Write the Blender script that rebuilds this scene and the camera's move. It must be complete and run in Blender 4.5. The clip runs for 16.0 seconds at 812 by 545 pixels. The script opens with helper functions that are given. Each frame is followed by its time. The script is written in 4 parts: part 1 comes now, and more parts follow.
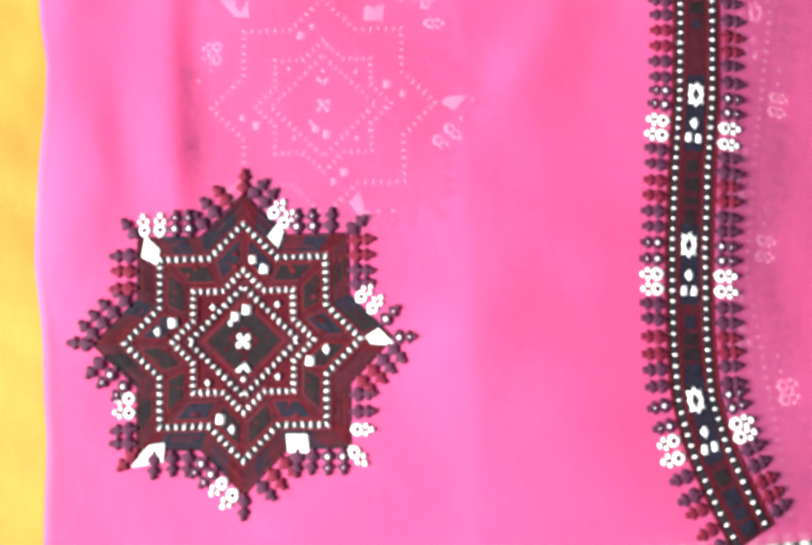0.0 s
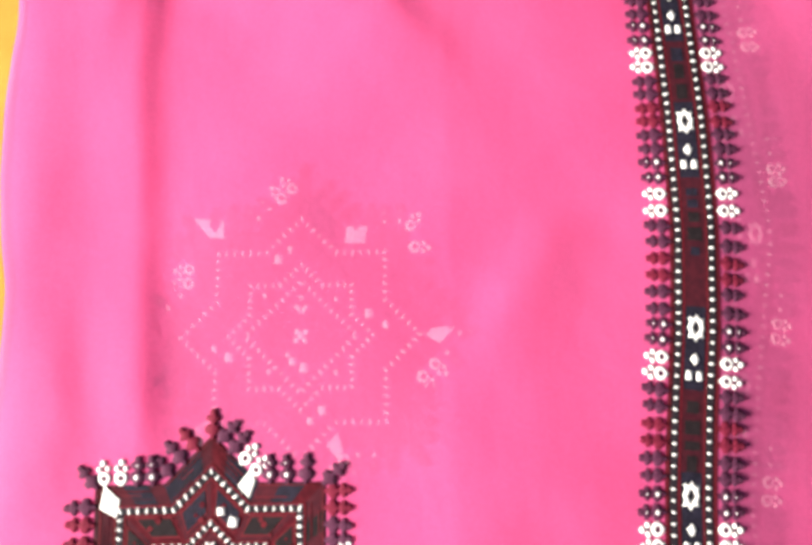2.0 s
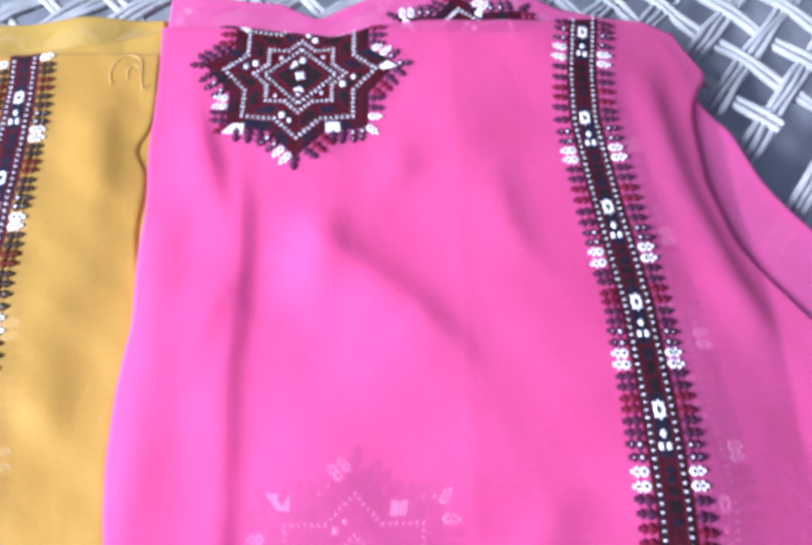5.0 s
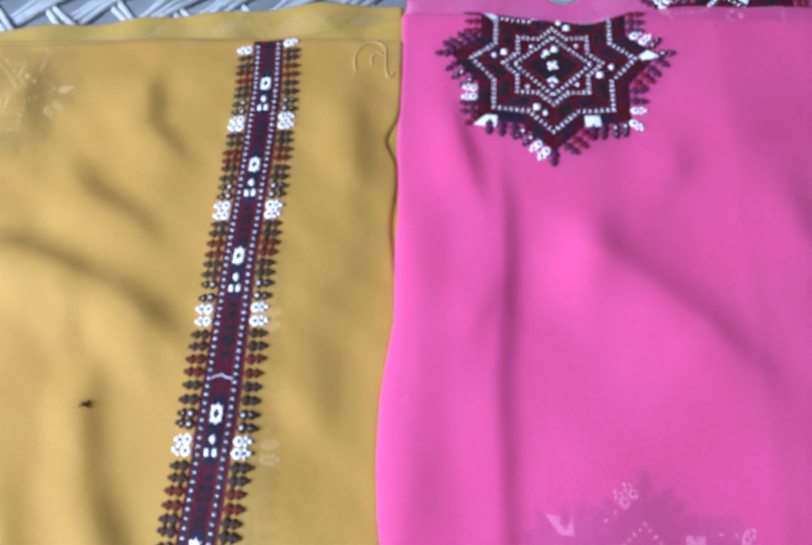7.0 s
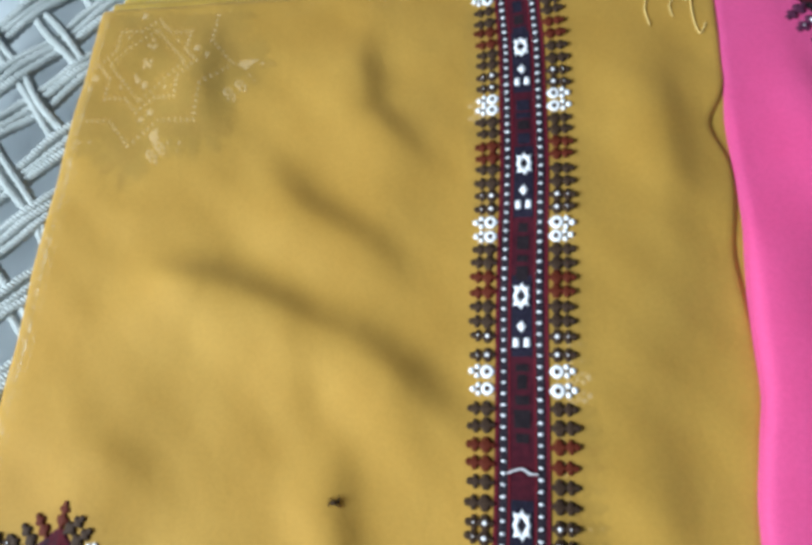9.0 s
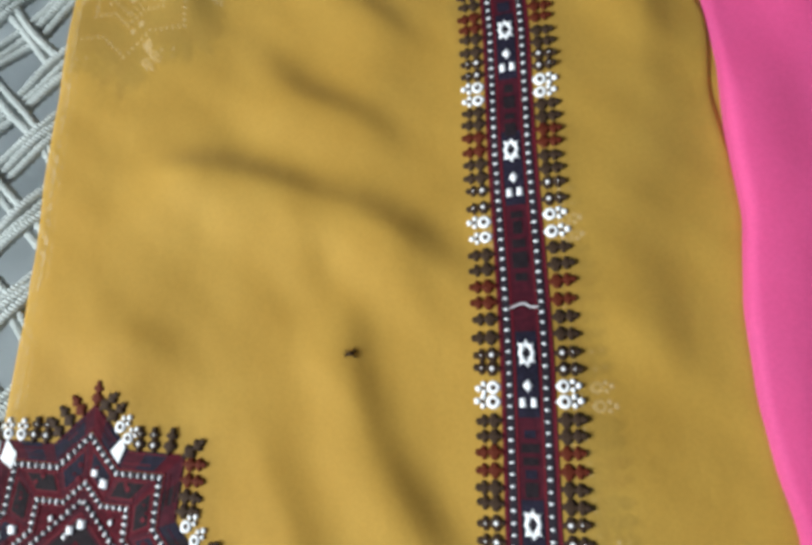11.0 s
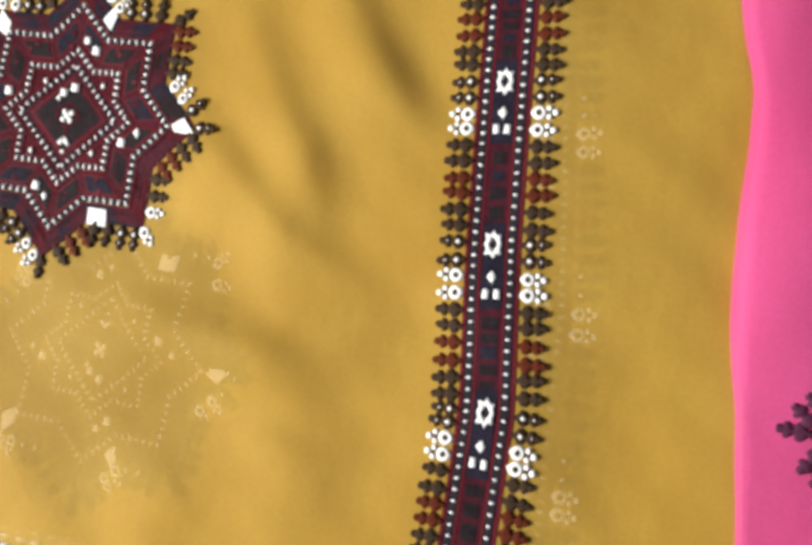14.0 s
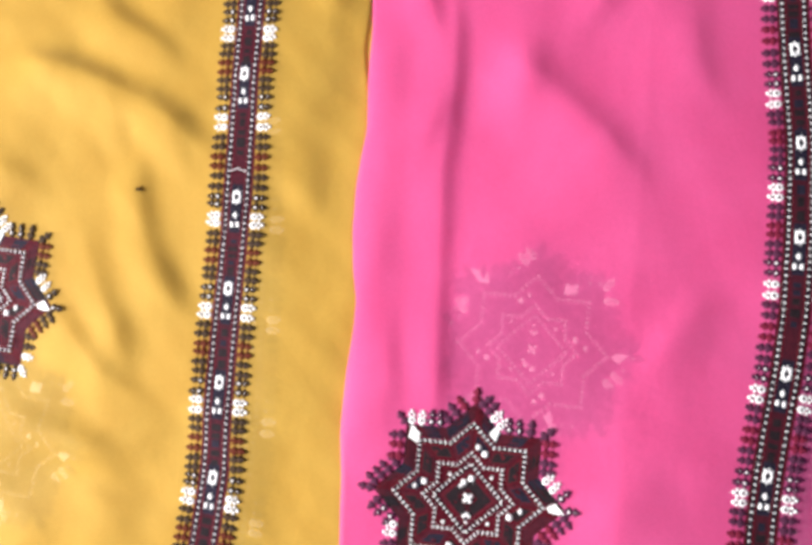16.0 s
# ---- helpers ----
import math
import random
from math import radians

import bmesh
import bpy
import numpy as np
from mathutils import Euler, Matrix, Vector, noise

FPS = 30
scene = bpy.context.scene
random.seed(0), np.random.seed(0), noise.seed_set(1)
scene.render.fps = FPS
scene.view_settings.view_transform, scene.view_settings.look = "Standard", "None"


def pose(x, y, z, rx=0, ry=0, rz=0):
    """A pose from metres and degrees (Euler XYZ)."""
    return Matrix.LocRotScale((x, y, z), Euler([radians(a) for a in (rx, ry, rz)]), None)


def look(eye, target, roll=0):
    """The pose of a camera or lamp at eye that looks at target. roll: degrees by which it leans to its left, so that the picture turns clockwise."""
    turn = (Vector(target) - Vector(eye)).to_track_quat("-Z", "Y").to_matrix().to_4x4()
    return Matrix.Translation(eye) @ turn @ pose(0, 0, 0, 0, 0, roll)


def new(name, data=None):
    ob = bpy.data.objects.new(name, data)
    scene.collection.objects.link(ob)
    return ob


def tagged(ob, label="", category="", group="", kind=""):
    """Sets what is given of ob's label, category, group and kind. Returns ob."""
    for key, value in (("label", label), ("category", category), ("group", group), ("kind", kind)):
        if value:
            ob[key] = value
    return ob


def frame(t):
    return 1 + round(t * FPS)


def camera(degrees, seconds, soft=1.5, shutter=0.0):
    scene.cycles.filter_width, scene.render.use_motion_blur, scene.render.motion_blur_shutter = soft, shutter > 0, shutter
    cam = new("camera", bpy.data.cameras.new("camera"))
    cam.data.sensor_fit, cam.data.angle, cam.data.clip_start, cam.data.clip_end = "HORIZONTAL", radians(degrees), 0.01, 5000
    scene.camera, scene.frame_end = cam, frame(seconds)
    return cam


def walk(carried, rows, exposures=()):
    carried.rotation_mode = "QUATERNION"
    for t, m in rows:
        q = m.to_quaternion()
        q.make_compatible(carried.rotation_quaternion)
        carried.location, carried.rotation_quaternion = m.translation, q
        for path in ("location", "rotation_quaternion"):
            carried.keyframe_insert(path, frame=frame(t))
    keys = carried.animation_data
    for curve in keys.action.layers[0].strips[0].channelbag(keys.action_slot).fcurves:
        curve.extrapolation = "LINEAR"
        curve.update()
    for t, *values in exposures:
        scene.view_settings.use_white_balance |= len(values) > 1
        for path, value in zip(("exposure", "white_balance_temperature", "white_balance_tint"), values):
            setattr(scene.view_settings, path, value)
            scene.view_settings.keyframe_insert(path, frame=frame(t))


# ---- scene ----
cam = camera(66.8, 16.0, soft=4.0)
PATH = [
    (0, (0.113, 0.0, 0.375), (0.046, 0.209, -1.613), -19.2),
    (0.5, (0.119, 0.017, 0.363), (0.106, 0.235, -1.625), -4.6),
    (1, (0.122, 0.052, 0.354), (0.123, 0.308, -1.63), -1.0),
    (1.5, (0.122, 0.094, 0.359), (0.102, 0.367, -1.622), -5.8),
    (2, (0.121, 0.129, 0.366), (0.081, 0.435, -1.61), -8.5),
    (2.5, (0.113, 0.158, 0.388), (0.112, 0.574, -1.569), -2.3),
    (3, (0.1, 0.173, 0.411), (0.132, 0.688, -1.522), 2.7),
    (3.5, (0.097, 0.193, 0.433), (0.137, 0.785, -1.477), 3.2),
    (3.7, (0.094, 0.198, 0.447), (0.136, 0.81, -1.457), 3.2),
    (5.8, (0.075, 0.198, 0.489), (0.049, 1.004, -1.340), -2.8),
    (6, (0.068, 0.199, 0.484), (0.019, 0.975, -1.359), -4.2),
    (6.5, (0.005, 0.196, 0.474), (-0.121, 0.956, -1.372), -7.8),
    (7, (-0.075, 0.213, 0.464), (-0.288, 0.95, -1.383), -12.6),
    (7.5, (-0.146, 0.273, 0.417), (-0.334, 0.996, -1.439), -12.7),
    (8, (-0.205, 0.301, 0.373), (-0.443, 0.922, -1.513), -18.0),
    (8.5, (-0.241, 0.311, 0.361), (-0.507, 0.921, -1.525), -19.4),
    (9, (-0.268, 0.308, 0.374), (-0.645, 0.862, -1.51), -30.1),
    (9.2, (-0.275, 0.305, 0.377), (-0.67, 0.865, -1.502), -31.7),
    (11.3, (-0.263, 0.226, 0.374), (-0.635, 0.669, -1.54), -40.5),
    (11.5, (-0.268, 0.225, 0.377), (-0.629, 0.604, -1.553), -44.2),
    (12, (-0.27, 0.186, 0.376), (-0.653, 0.538, -1.555), -46.8),
    (12.5, (-0.27, 0.152, 0.372), (-0.668, 0.441, -1.566), -52.4),
    (13, (-0.276, 0.113, 0.364), (-0.635, 0.36, -1.588), -50.6),
    (13.5, (-0.264, 0.071, 0.364), (-0.625, 0.243, -1.596), -59.4),
    (14, (-0.244, 0.041, 0.355), (-0.604, 0.165, -1.608), -65.3),
    (14.5, (-0.195, 0.03, 0.379), (-0.52, 0.19, -1.588), -57.8),
    (15, (-0.11, 0.057, 0.438), (-0.41, 0.269, -1.528), -48.1),
    (15.5, (-0.043, 0.109, 0.477), (-0.371, 0.279, -1.489), -53.9),
    (16, (-0.012, 0.177, 0.612), (-0.235, 0.293, -1.372), -57.2),
]
walk(cam, [(t, look(eye, target, roll)) for t, eye, target, roll in PATH],
     [(0.0, 0.83, 6400, 5), (1.5, 0.88, 6600, 6), (2.5, 0.58, 7500, 12), (3.5, 0.66, 6250, 17), (5.8, 0.42, 5000, 26), (6.1, 0.36, 4950, 25), (6.6, 0.03, 4850, 22), (7.5, -0.12, 4600, 10), (9.0, -0.40, 5300, 1),
      (12.5, -0.60, 6000, 2), (14.5, -0.32, 6600, 7), (15.5, 0.02, 6500, 11), (16.0, 0.22, 6400, 12)])


# ---------- light ----------
world = bpy.data.worlds.new("sky")
scene.world = world
world.use_nodes = True
wn = world.node_tree.nodes
sky = wn.new("ShaderNodeTexSky")
sky.sky_type, sky.sun_disc = "NISHITA", False
sky.air_density, sky.dust_density, sky.ozone_density = 0.7, 5.0, 0.4
sky.sun_elevation, sky.sun_rotation = radians(34), radians(-97)
world.node_tree.links.new(sky.outputs[0], wn["Background"].inputs[0])
wn["Background"].inputs[1].default_value = 0.055
# added area lamp for soft light from the left; fills the unseen wall's opening
LAMP_AT = (-2.45, -0.35, 1.75)
added_side_light = new("added_side_light", bpy.data.lights.new("added_side_light", "AREA"))
added_side_light.data.shape, added_side_light.data.size, added_side_light.data.size_y = "RECTANGLE", 1.3, 1.3
added_side_light.data.energy, added_side_light.data.color = 310.0, (1.0, 0.96, 0.90)
added_side_light.matrix_world = pose(*LAMP_AT, 90, 0, -90)

# ---------- materials ----------
def mat(name):
    m = bpy.data.materials.new(name)
    m.use_nodes = True
    nt = m.node_tree
    return m, nt, nt.nodes, nt.links, nt.nodes["Principled BSDF"]


def noise_tex(n, l, coord, scale, detail=3, rough=0.5):
    t = n.new("ShaderNodeTexNoise")
    t.inputs["Scale"].default_value, t.inputs["Detail"].default_value = scale, detail
    t.inputs["Roughness"].default_value = rough
    l.new(coord, t.inputs["Vector"])
    return t


def ramp(n, l, fac, stops):
    r = n.new("ShaderNodeValToRGB")
    e = r.color_ramp.elements
    e[0].position, e[0].color = stops[0][0], (*stops[0][1], 1)
    e[1].position, e[1].color = stops[1][0], (*stops[1][1], 1)
    for p, c in stops[2:]:
        k = e.new(p)
        k.color = (*c, 1)
    l.new(fac, r.inputs[0])
    return r


def cloth_mat(name, light, dark, sheer, glow=0.30):
    """Woven chiffon: a sheer weave that lets part of the light and the view through."""
    m, nt, n, l, p = mat(name)
    geo = n.new("ShaderNodeNewGeometry")
    big = noise_tex(n, l, geo.outputs["Position"], 9, 3)
    col = ramp(n, l, big.outputs[0], [(0.3, dark), (0.72, light)])
    fine = noise_tex(n, l, geo.outputs["Position"], 420, 2, 0.7)
    mixc = n.new("ShaderNodeMix")
    mixc.data_type, mixc.blend_type = "RGBA", "MULTIPLY"
    mixc.inputs[0].default_value = 0.16
    l.new(col.outputs[0], mixc.inputs[6])
    fr = ramp(n, l, fine.outputs[0], [(0.35, (0.55, 0.55, 0.55)), (0.65, (1, 1, 1))])
    l.new(fr.outputs[0], mixc.inputs[7])
    waves = []
    for axis in ("X", "Y"):
        w = n.new("ShaderNodeTexWave")
        w.bands_direction = axis
        w.inputs["Scale"].default_value, w.inputs["Distortion"].default_value = 330, 0.6
        l.new(geo.outputs["Position"], w.inputs["Vector"])
        waves.append(w)
    add = n.new("ShaderNodeMath")
    l.new(waves[0].outputs[0 if waves[0].outputs[0].type == "VALUE" else 1], add.inputs[0])
    l.new(waves[1].outputs[1], add.inputs[1])
    crumple = noise_tex(n, l, geo.outputs["Position"], 38, 4, 0.6)
    b1 = n.new("ShaderNodeBump")
    b1.inputs["Strength"].default_value, b1.inputs["Distance"].default_value = 0.25, 0.004
    l.new(crumple.outputs[0], b1.inputs["Height"])
    b2 = n.new("ShaderNodeBump")
    b2.inputs["Strength"].default_value, b2.inputs["Distance"].default_value = 0.15, 0.0003
    l.new(add.outputs[0], b2.inputs["Height"])
    l.new(b1.outputs[0], b2.inputs["Normal"])
    l.new(mixc.outputs[2], p.inputs["Base Color"])
    l.new(b2.outputs[0], p.inputs["Normal"])
    p.inputs["Roughness"].default_value = 0.62
    p.inputs["Specular IOR Level"].default_value = 0.12
    p.inputs["Sheen Weight"].default_value, p.inputs["Sheen Roughness"].default_value = 0.10, 0.5
    tl = n.new("ShaderNodeBsdfTranslucent")
    l.new(mixc.outputs[2], tl.inputs[0])
    l.new(b2.outputs[0], tl.inputs["Normal"])
    mx = n.new("ShaderNodeMixShader")
    mx.inputs[0].default_value = glow
    l.new(p.outputs[0], mx.inputs[1])
    l.new(tl.outputs[0], mx.inputs[2])
    tr = n.new("ShaderNodeBsdfTransparent")
    m2 = n.new("ShaderNodeMixShader")
    m2.inputs[0].default_value = sheer
    l.new(mx.outputs[0], m2.inputs[1])
    l.new(tr.outputs[0], m2.inputs[2])
    l.new(m2.outputs[0], n["Material Output"].inputs[0])
    return m


def thread_mat(name, col, vary=0.35, gloss=0.65, scale=900):
    """Silky embroidery thread with fine stitches."""
    m, nt, n, l, p = mat(name)
    geo = n.new("ShaderNodeNewGeometry")
    info = n.new("ShaderNodeObjectInfo")
    t = noise_tex(n, l, geo.outputs["Position"], scale, 2, 0.6)
    t2 = noise_tex(n, l, geo.outputs["Position"], 70, 3, 0.6)
    add = n.new("ShaderNodeMath")
    add.operation = "ADD"
    l.new(t.outputs[0], add.inputs[0])
    l.new(t2.outputs[0], add.inputs[1])
    a2 = n.new("ShaderNodeMath")
    a2.operation = "MULTIPLY_ADD"
    l.new(info.outputs["Random"], a2.inputs[0])
    a2.inputs[1].default_value = 0.35
    l.new(add.outputs[0], a2.inputs[2])
    lo = tuple(c * (1 - vary) for c in col)
    hi = tuple(min(0.95, c * (1 + vary)) for c in col)
    r = ramp(n, l, a2.outputs[0], [(0.75, lo), (1.55, hi)])
    r.color_ramp.elements[0].position, r.color_ramp.elements[1].position = 0.7, 1.0
    l.new(r.outputs[0], p.inputs["Base Color"])
    b = n.new("ShaderNodeBump")
    b.inputs["Strength"].default_value, b.inputs["Distance"].default_value = 0.5, 0.0006
    l.new(t.outputs[0], b.inputs["Height"])
    l.new(b.outputs[0], p.inputs["Normal"])
    p.inputs["Roughness"].default_value = gloss
    p.inputs["Specular IOR Level"].default_value = 0.08
    return m


def satin_mat(name, a, b_, angle):
    """Rows of satin stitch: fine parallel threads in two close colours."""
    m, nt, n, l, p = mat(name)
    geo = n.new("ShaderNodeNewGeometry")
    mp = n.new("ShaderNodeMapping")
    mp.inputs["Rotation"].default_value[2] = radians(angle)
    l.new(geo.outputs["Position"], mp.inputs["Vector"])
    w = n.new("ShaderNodeTexWave")
    w.inputs["Scale"].default_value, w.inputs["Distortion"].default_value, w.inputs["Detail"].default_value = 260, 2.2, 2
    l.new(mp.outputs[0], w.inputs["Vector"])
    t = noise_tex(n, l, geo.outputs["Position"], 210, 4, 0.75)
    mixf = n.new("ShaderNodeMath")
    mixf.operation = "MULTIPLY_ADD"
    l.new(w.outputs[1], mixf.inputs[0])
    mixf.inputs[1].default_value = 0.35
    l.new(t.outputs[0], mixf.inputs[2])
    r = ramp(n, l, mixf.outputs[0], [(0.50, a), (0.86, b_)])
    l.new(r.outputs[0], p.inputs["Base Color"])
    bp = n.new("ShaderNodeBump")
    bp.inputs["Strength"].default_value, bp.inputs["Distance"].default_value = 0.45, 0.0006
    l.new(mixf.outputs[0], bp.inputs["Height"])
    l.new(bp.outputs[0], p.inputs["Normal"])
    p.inputs["Roughness"].default_value, p.inputs["Specular IOR Level"].default_value = 0.7, 0.06
    return m


PINK_TOP = cloth_mat("pink_chiffon", (0.89, 0.150, 0.415), (0.85, 0.122, 0.36), 0.31)
PINK_LOW = cloth_mat("pink_chiffon_under", (0.87, 0.150, 0.42), (0.83, 0.122, 0.365), 0.22)
YEL_TOP = cloth_mat("mustard_chiffon", (0.69, 0.445, 0.092), (0.615, 0.372, 0.066), 0.30)
YEL_LOW = cloth_mat("mustard_chiffon_under", (0.655, 0.445, 0.082), (0.58, 0.375, 0.057), 0.20)
PINK_IN = cloth_mat("pink_chiffon_folds", (0.89, 0.150, 0.42), (0.85, 0.122, 0.365), 0.0)
YEL_IN = cloth_mat("mustard_chiffon_folds", (0.69, 0.445, 0.092), (0.615, 0.372, 0.066), 0.0)
WHITE = thread_mat("white_thread", (0.77, 0.77, 0.79), 0.08, 0.5)
BRIGHT = thread_mat("bright_white_thread", (0.80, 0.80, 0.80), 0.05, 0.5)
DARK = thread_mat("dark_plum_thread", (0.058, 0.016, 0.038))
BROWN = thread_mat("dark_brown_thread", (0.032, 0.019, 0.012))
RED = thread_mat("crimson_thread", (0.110, 0.010, 0.026))
RUST = thread_mat("rust_red_thread", (0.066, 0.013, 0.006))
BLACK = thread_mat("black_thread", (0.017, 0.014, 0.019))
LINE = thread_mat("red_outline_thread", (0.085, 0.008, 0.014))
NAVY = satin_mat("navy_satin_stitch", (0.010, 0.009, 0.015), (0.024, 0.021, 0.040), 35)
MAROON = satin_mat("maroon_satin_stitch", (0.027, 0.007, 0.013), (0.082, 0.012, 0.021), 0)
REDSAT = satin_mat("red_satin_stitch", (0.030, 0.003, 0.007), (0.100, 0.008, 0.016), 90)
GREEN = satin_mat("dark_green_satin_stitch", (0.010, 0.008, 0.010), (0.026, 0.018, 0.022), -35)

# ---------- mesh helpers ----------
def raw(name, verts, faces, mats, idx=None, smooth=True):
    me = bpy.data.meshes.new(name)
    if isinstance(faces, np.ndarray):
        k = faces.shape[1]
        me.vertices.add(len(verts)), me.loops.add(faces.size), me.polygons.add(len(faces))
        me.vertices.foreach_set("co", np.asarray(verts, np.float32).ravel())
        me.loops.foreach_set("vertex_index", faces.astype(np.int32).ravel())
        me.polygons.foreach_set("loop_start", np.arange(0, faces.size, k, dtype=np.int32))
    else:
        me.from_pydata([tuple(map(float, v)) for v in verts], [], faces)
    for m in mats:
        me.materials.append(m)
    if idx is not None:
        me.polygons.foreach_set("material_index", np.array(idx, dtype=np.int32))
    if smooth:
        me.polygons.foreach_set("use_smooth", np.ones(len(me.polygons), dtype=bool))
    me.update()
    return me


def child(name, me, parent, label="", kind=""):
    ob = new(name, me)
    ob.parent = parent
    return tagged(ob, label=label, kind=kind)


def curve_of(points):
    """Smooth function through (key, value) pairs."""
    ks, vs = np.array([p[0] for p in points], float), np.array([p[1] for p in points], float)
    order = np.argsort(ks)
    ks, vs = ks[order], vs[order]
    fine = np.linspace(ks[0], ks[-1], 400)
    lin = np.interp(fine, ks, vs)
    pad = np.concatenate([np.full(6, lin[0]), lin, np.full(6, lin[-1])])
    sm = np.convolve(pad, np.hanning(13) / np.hanning(13).sum(), "valid")
    return lambda q: np.interp(q, fine, sm)


def ridge(x, y, pts, amp, w_left, w_right, ends=0.08):
    """A soft fold along a line; the widths are those of its two flanks."""
    best = np.full(np.shape(x), 1e9)
    side = np.zeros(np.shape(x))
    for (ax, ay), (bx, by) in zip(pts[:-1], pts[1:]):
        dx, dy = bx - ax, by - ay
        size = math.hypot(dx, dy)
        t = np.clip(((x - ax) * dx + (y - ay) * dy) / size ** 2, 0, 1)
        d = np.hypot(x - ax - t * dx, y - ay - t * dy) + 1e-6
        k = np.clip((dx * (y - ay) - dy * (x - ax)) / size / d, -1, 1)
        near = d < best
        best = np.where(near, d, best)
        side = np.where(near, k, side)
    w = 0.5 * (w_left + w_right) + 0.5 * side * (w_left - w_right)
    fade = 1.0
    for px, py in (pts[0], pts[-1]):
        q = np.clip(np.hypot(x - px, y - py) / ends, 0, 1)
        fade = fade * (0.12 + 0.88 * q * q * (3 - 2 * q))
    return amp * fade * np.exp(-(best / w) ** 2)


def swell(x, y, seed, scale):
    a = np.sin(x * 21 / scale + 1.3 * seed + 2.0 * np.sin(y * 9 / scale + seed))
    b = np.sin(y * 17 / scale + 0.7 * seed + 1.7 * np.sin(x * 12 / scale - seed))
    c = np.sin((x + 0.6 * y) * 43 / scale + seed) * 0.35
    return (a + b + c) / 2.35


class Sheet:
    """A cloth layer: a height field whose edges are folded down round a soft turn."""
    def __init__(self, left, right, low, high, height, turn=0.006, hem=0.006):
        self.left, self.right, self.low, self.high, self.height = left, right, low, high, height
        self.turn, self.hem = turn, hem

    def place(self, x, y):
        x, y = np.array(x, float), np.array(y, float)
        z = self.height(x, y)
        r = self.turn
        ox, oy = x.copy(), y.copy()
        for edge, side, axis in ((self.left(y), 1, 0), (self.right(y), -1, 0), (self.low(x), 1, 1), (self.high(x), -1, 1)):
            q = ox if axis == 0 else oy
            s = side * (edge + side * r - q)
            ang = np.clip(s / r, 0, math.pi / 2)
            over = np.maximum(s - r * math.pi / 2, 0)
            moved = edge + side * r - side * r * np.sin(ang)
            if axis == 0:
                x = np.where(s > 0, moved, x)
            else:
                y = np.where(s > 0, moved, y)
            z = z - np.where(s > 0, r * (1 - np.cos(ang)) + over, 0)
        return np.stack([x, y, z], -1)

    def seat(self, x, y, lift=0.0):
        e = 0.0012
        p = self.place([x, x + e, x - e, x, x], [y, y, y, y + e, y - e])
        tx, ty = Vector(p[1] - p[2]), Vector(p[3] - p[4])
        nrm = tx.cross(ty)
        nrm = nrm.normalized() if nrm.length > 1e-12 else Vector((0, 0, 1))
        tx = (tx - nrm * tx.dot(nrm)).normalized()
        ty = nrm.cross(tx)
        m = Matrix((tx, ty, nrm)).transposed().to_4x4()
        m.translation = Vector(p[0]) + nrm * lift
        return m

    def mesh(self, name, material, step=0.003):
        y0, y1 = self.span
        ny = int((y1 - y0) / step)
        nx = int(self.wide / step)
        v = np.linspace(0, 1, ny + 1)
        u = np.linspace(0, 1, nx + 1)
        U, V = np.meshgrid(u, v)
        extra = self.hem + self.turn * 0.6
        Y = y0 + V * (y1 - y0)
        L, R = self.left(Y) - extra, self.right(Y) + extra
        X = L + U * (R - L)
        lo, hi = self.low(X) - extra, self.high(X) + extra
        Y = lo + V * (hi - lo)
        L, R = self.left(Y) - extra, self.right(Y) + extra
        X = L + U * (R - L)
        P = self.place(X, Y).reshape(-1, 3)
        i = np.arange(ny)[:, None] * (nx + 1) + np.arange(nx)[None, :]
        F = np.stack([i, i + 1, i + nx + 2, i + nx + 1], -1).reshape(-1, 4)
        return raw(name, P, F, [material])


def gridded(fn, x0, x1, y0, y1, step=0.0016):
    """The same height field, looked up on a fine grid."""
    xs, ys = np.arange(x0, x1, step), np.arange(y0, y1, step)
    X, Y = np.meshgrid(xs, ys)
    Z = fn(X, Y)

    def look_up(x, y):
        fx = np.clip((np.asarray(x, float) - x0) / step, 0, len(xs) - 1.001)
        fy = np.clip((np.asarray(y, float) - y0) / step, 0, len(ys) - 1.001)
        i, j = fx.astype(int), fy.astype(int)
        u, v = fx - i, fy - j
        return (Z[j, i] * (1 - u) + Z[j, i + 1] * u) * (1 - v) + (Z[j + 1, i] * (1 - u) + Z[j + 1, i + 1] * u) * v
    return look_up

# ---------- stitches ----------
def dome(out, cx, cy, rx, ry, h, n=6, base=-0.0004, mi=0, turn=0.0):
    V, F, M = out
    k = len(V)
    for rr, zz in ((1.0, base), (0.8, h * 0.75)):
        for i in range(n):
            a = 2 * math.pi * (i + 0.5) / n
            qx, qy = rx * rr * math.cos(a), ry * rr * math.sin(a)
            V.append((cx + qx * math.cos(turn) - qy * math.sin(turn), cy + qx * math.sin(turn) + qy * math.cos(turn), zz))
    V.append((cx, cy, h))
    for i in range(n):
        j = (i + 1) % n
        F.append((k + i, k + j, k + n + j, k + n + i)), M.append(mi)
        F.append((k + n + i, k + n + j, k + 2 * n)), M.append(mi)


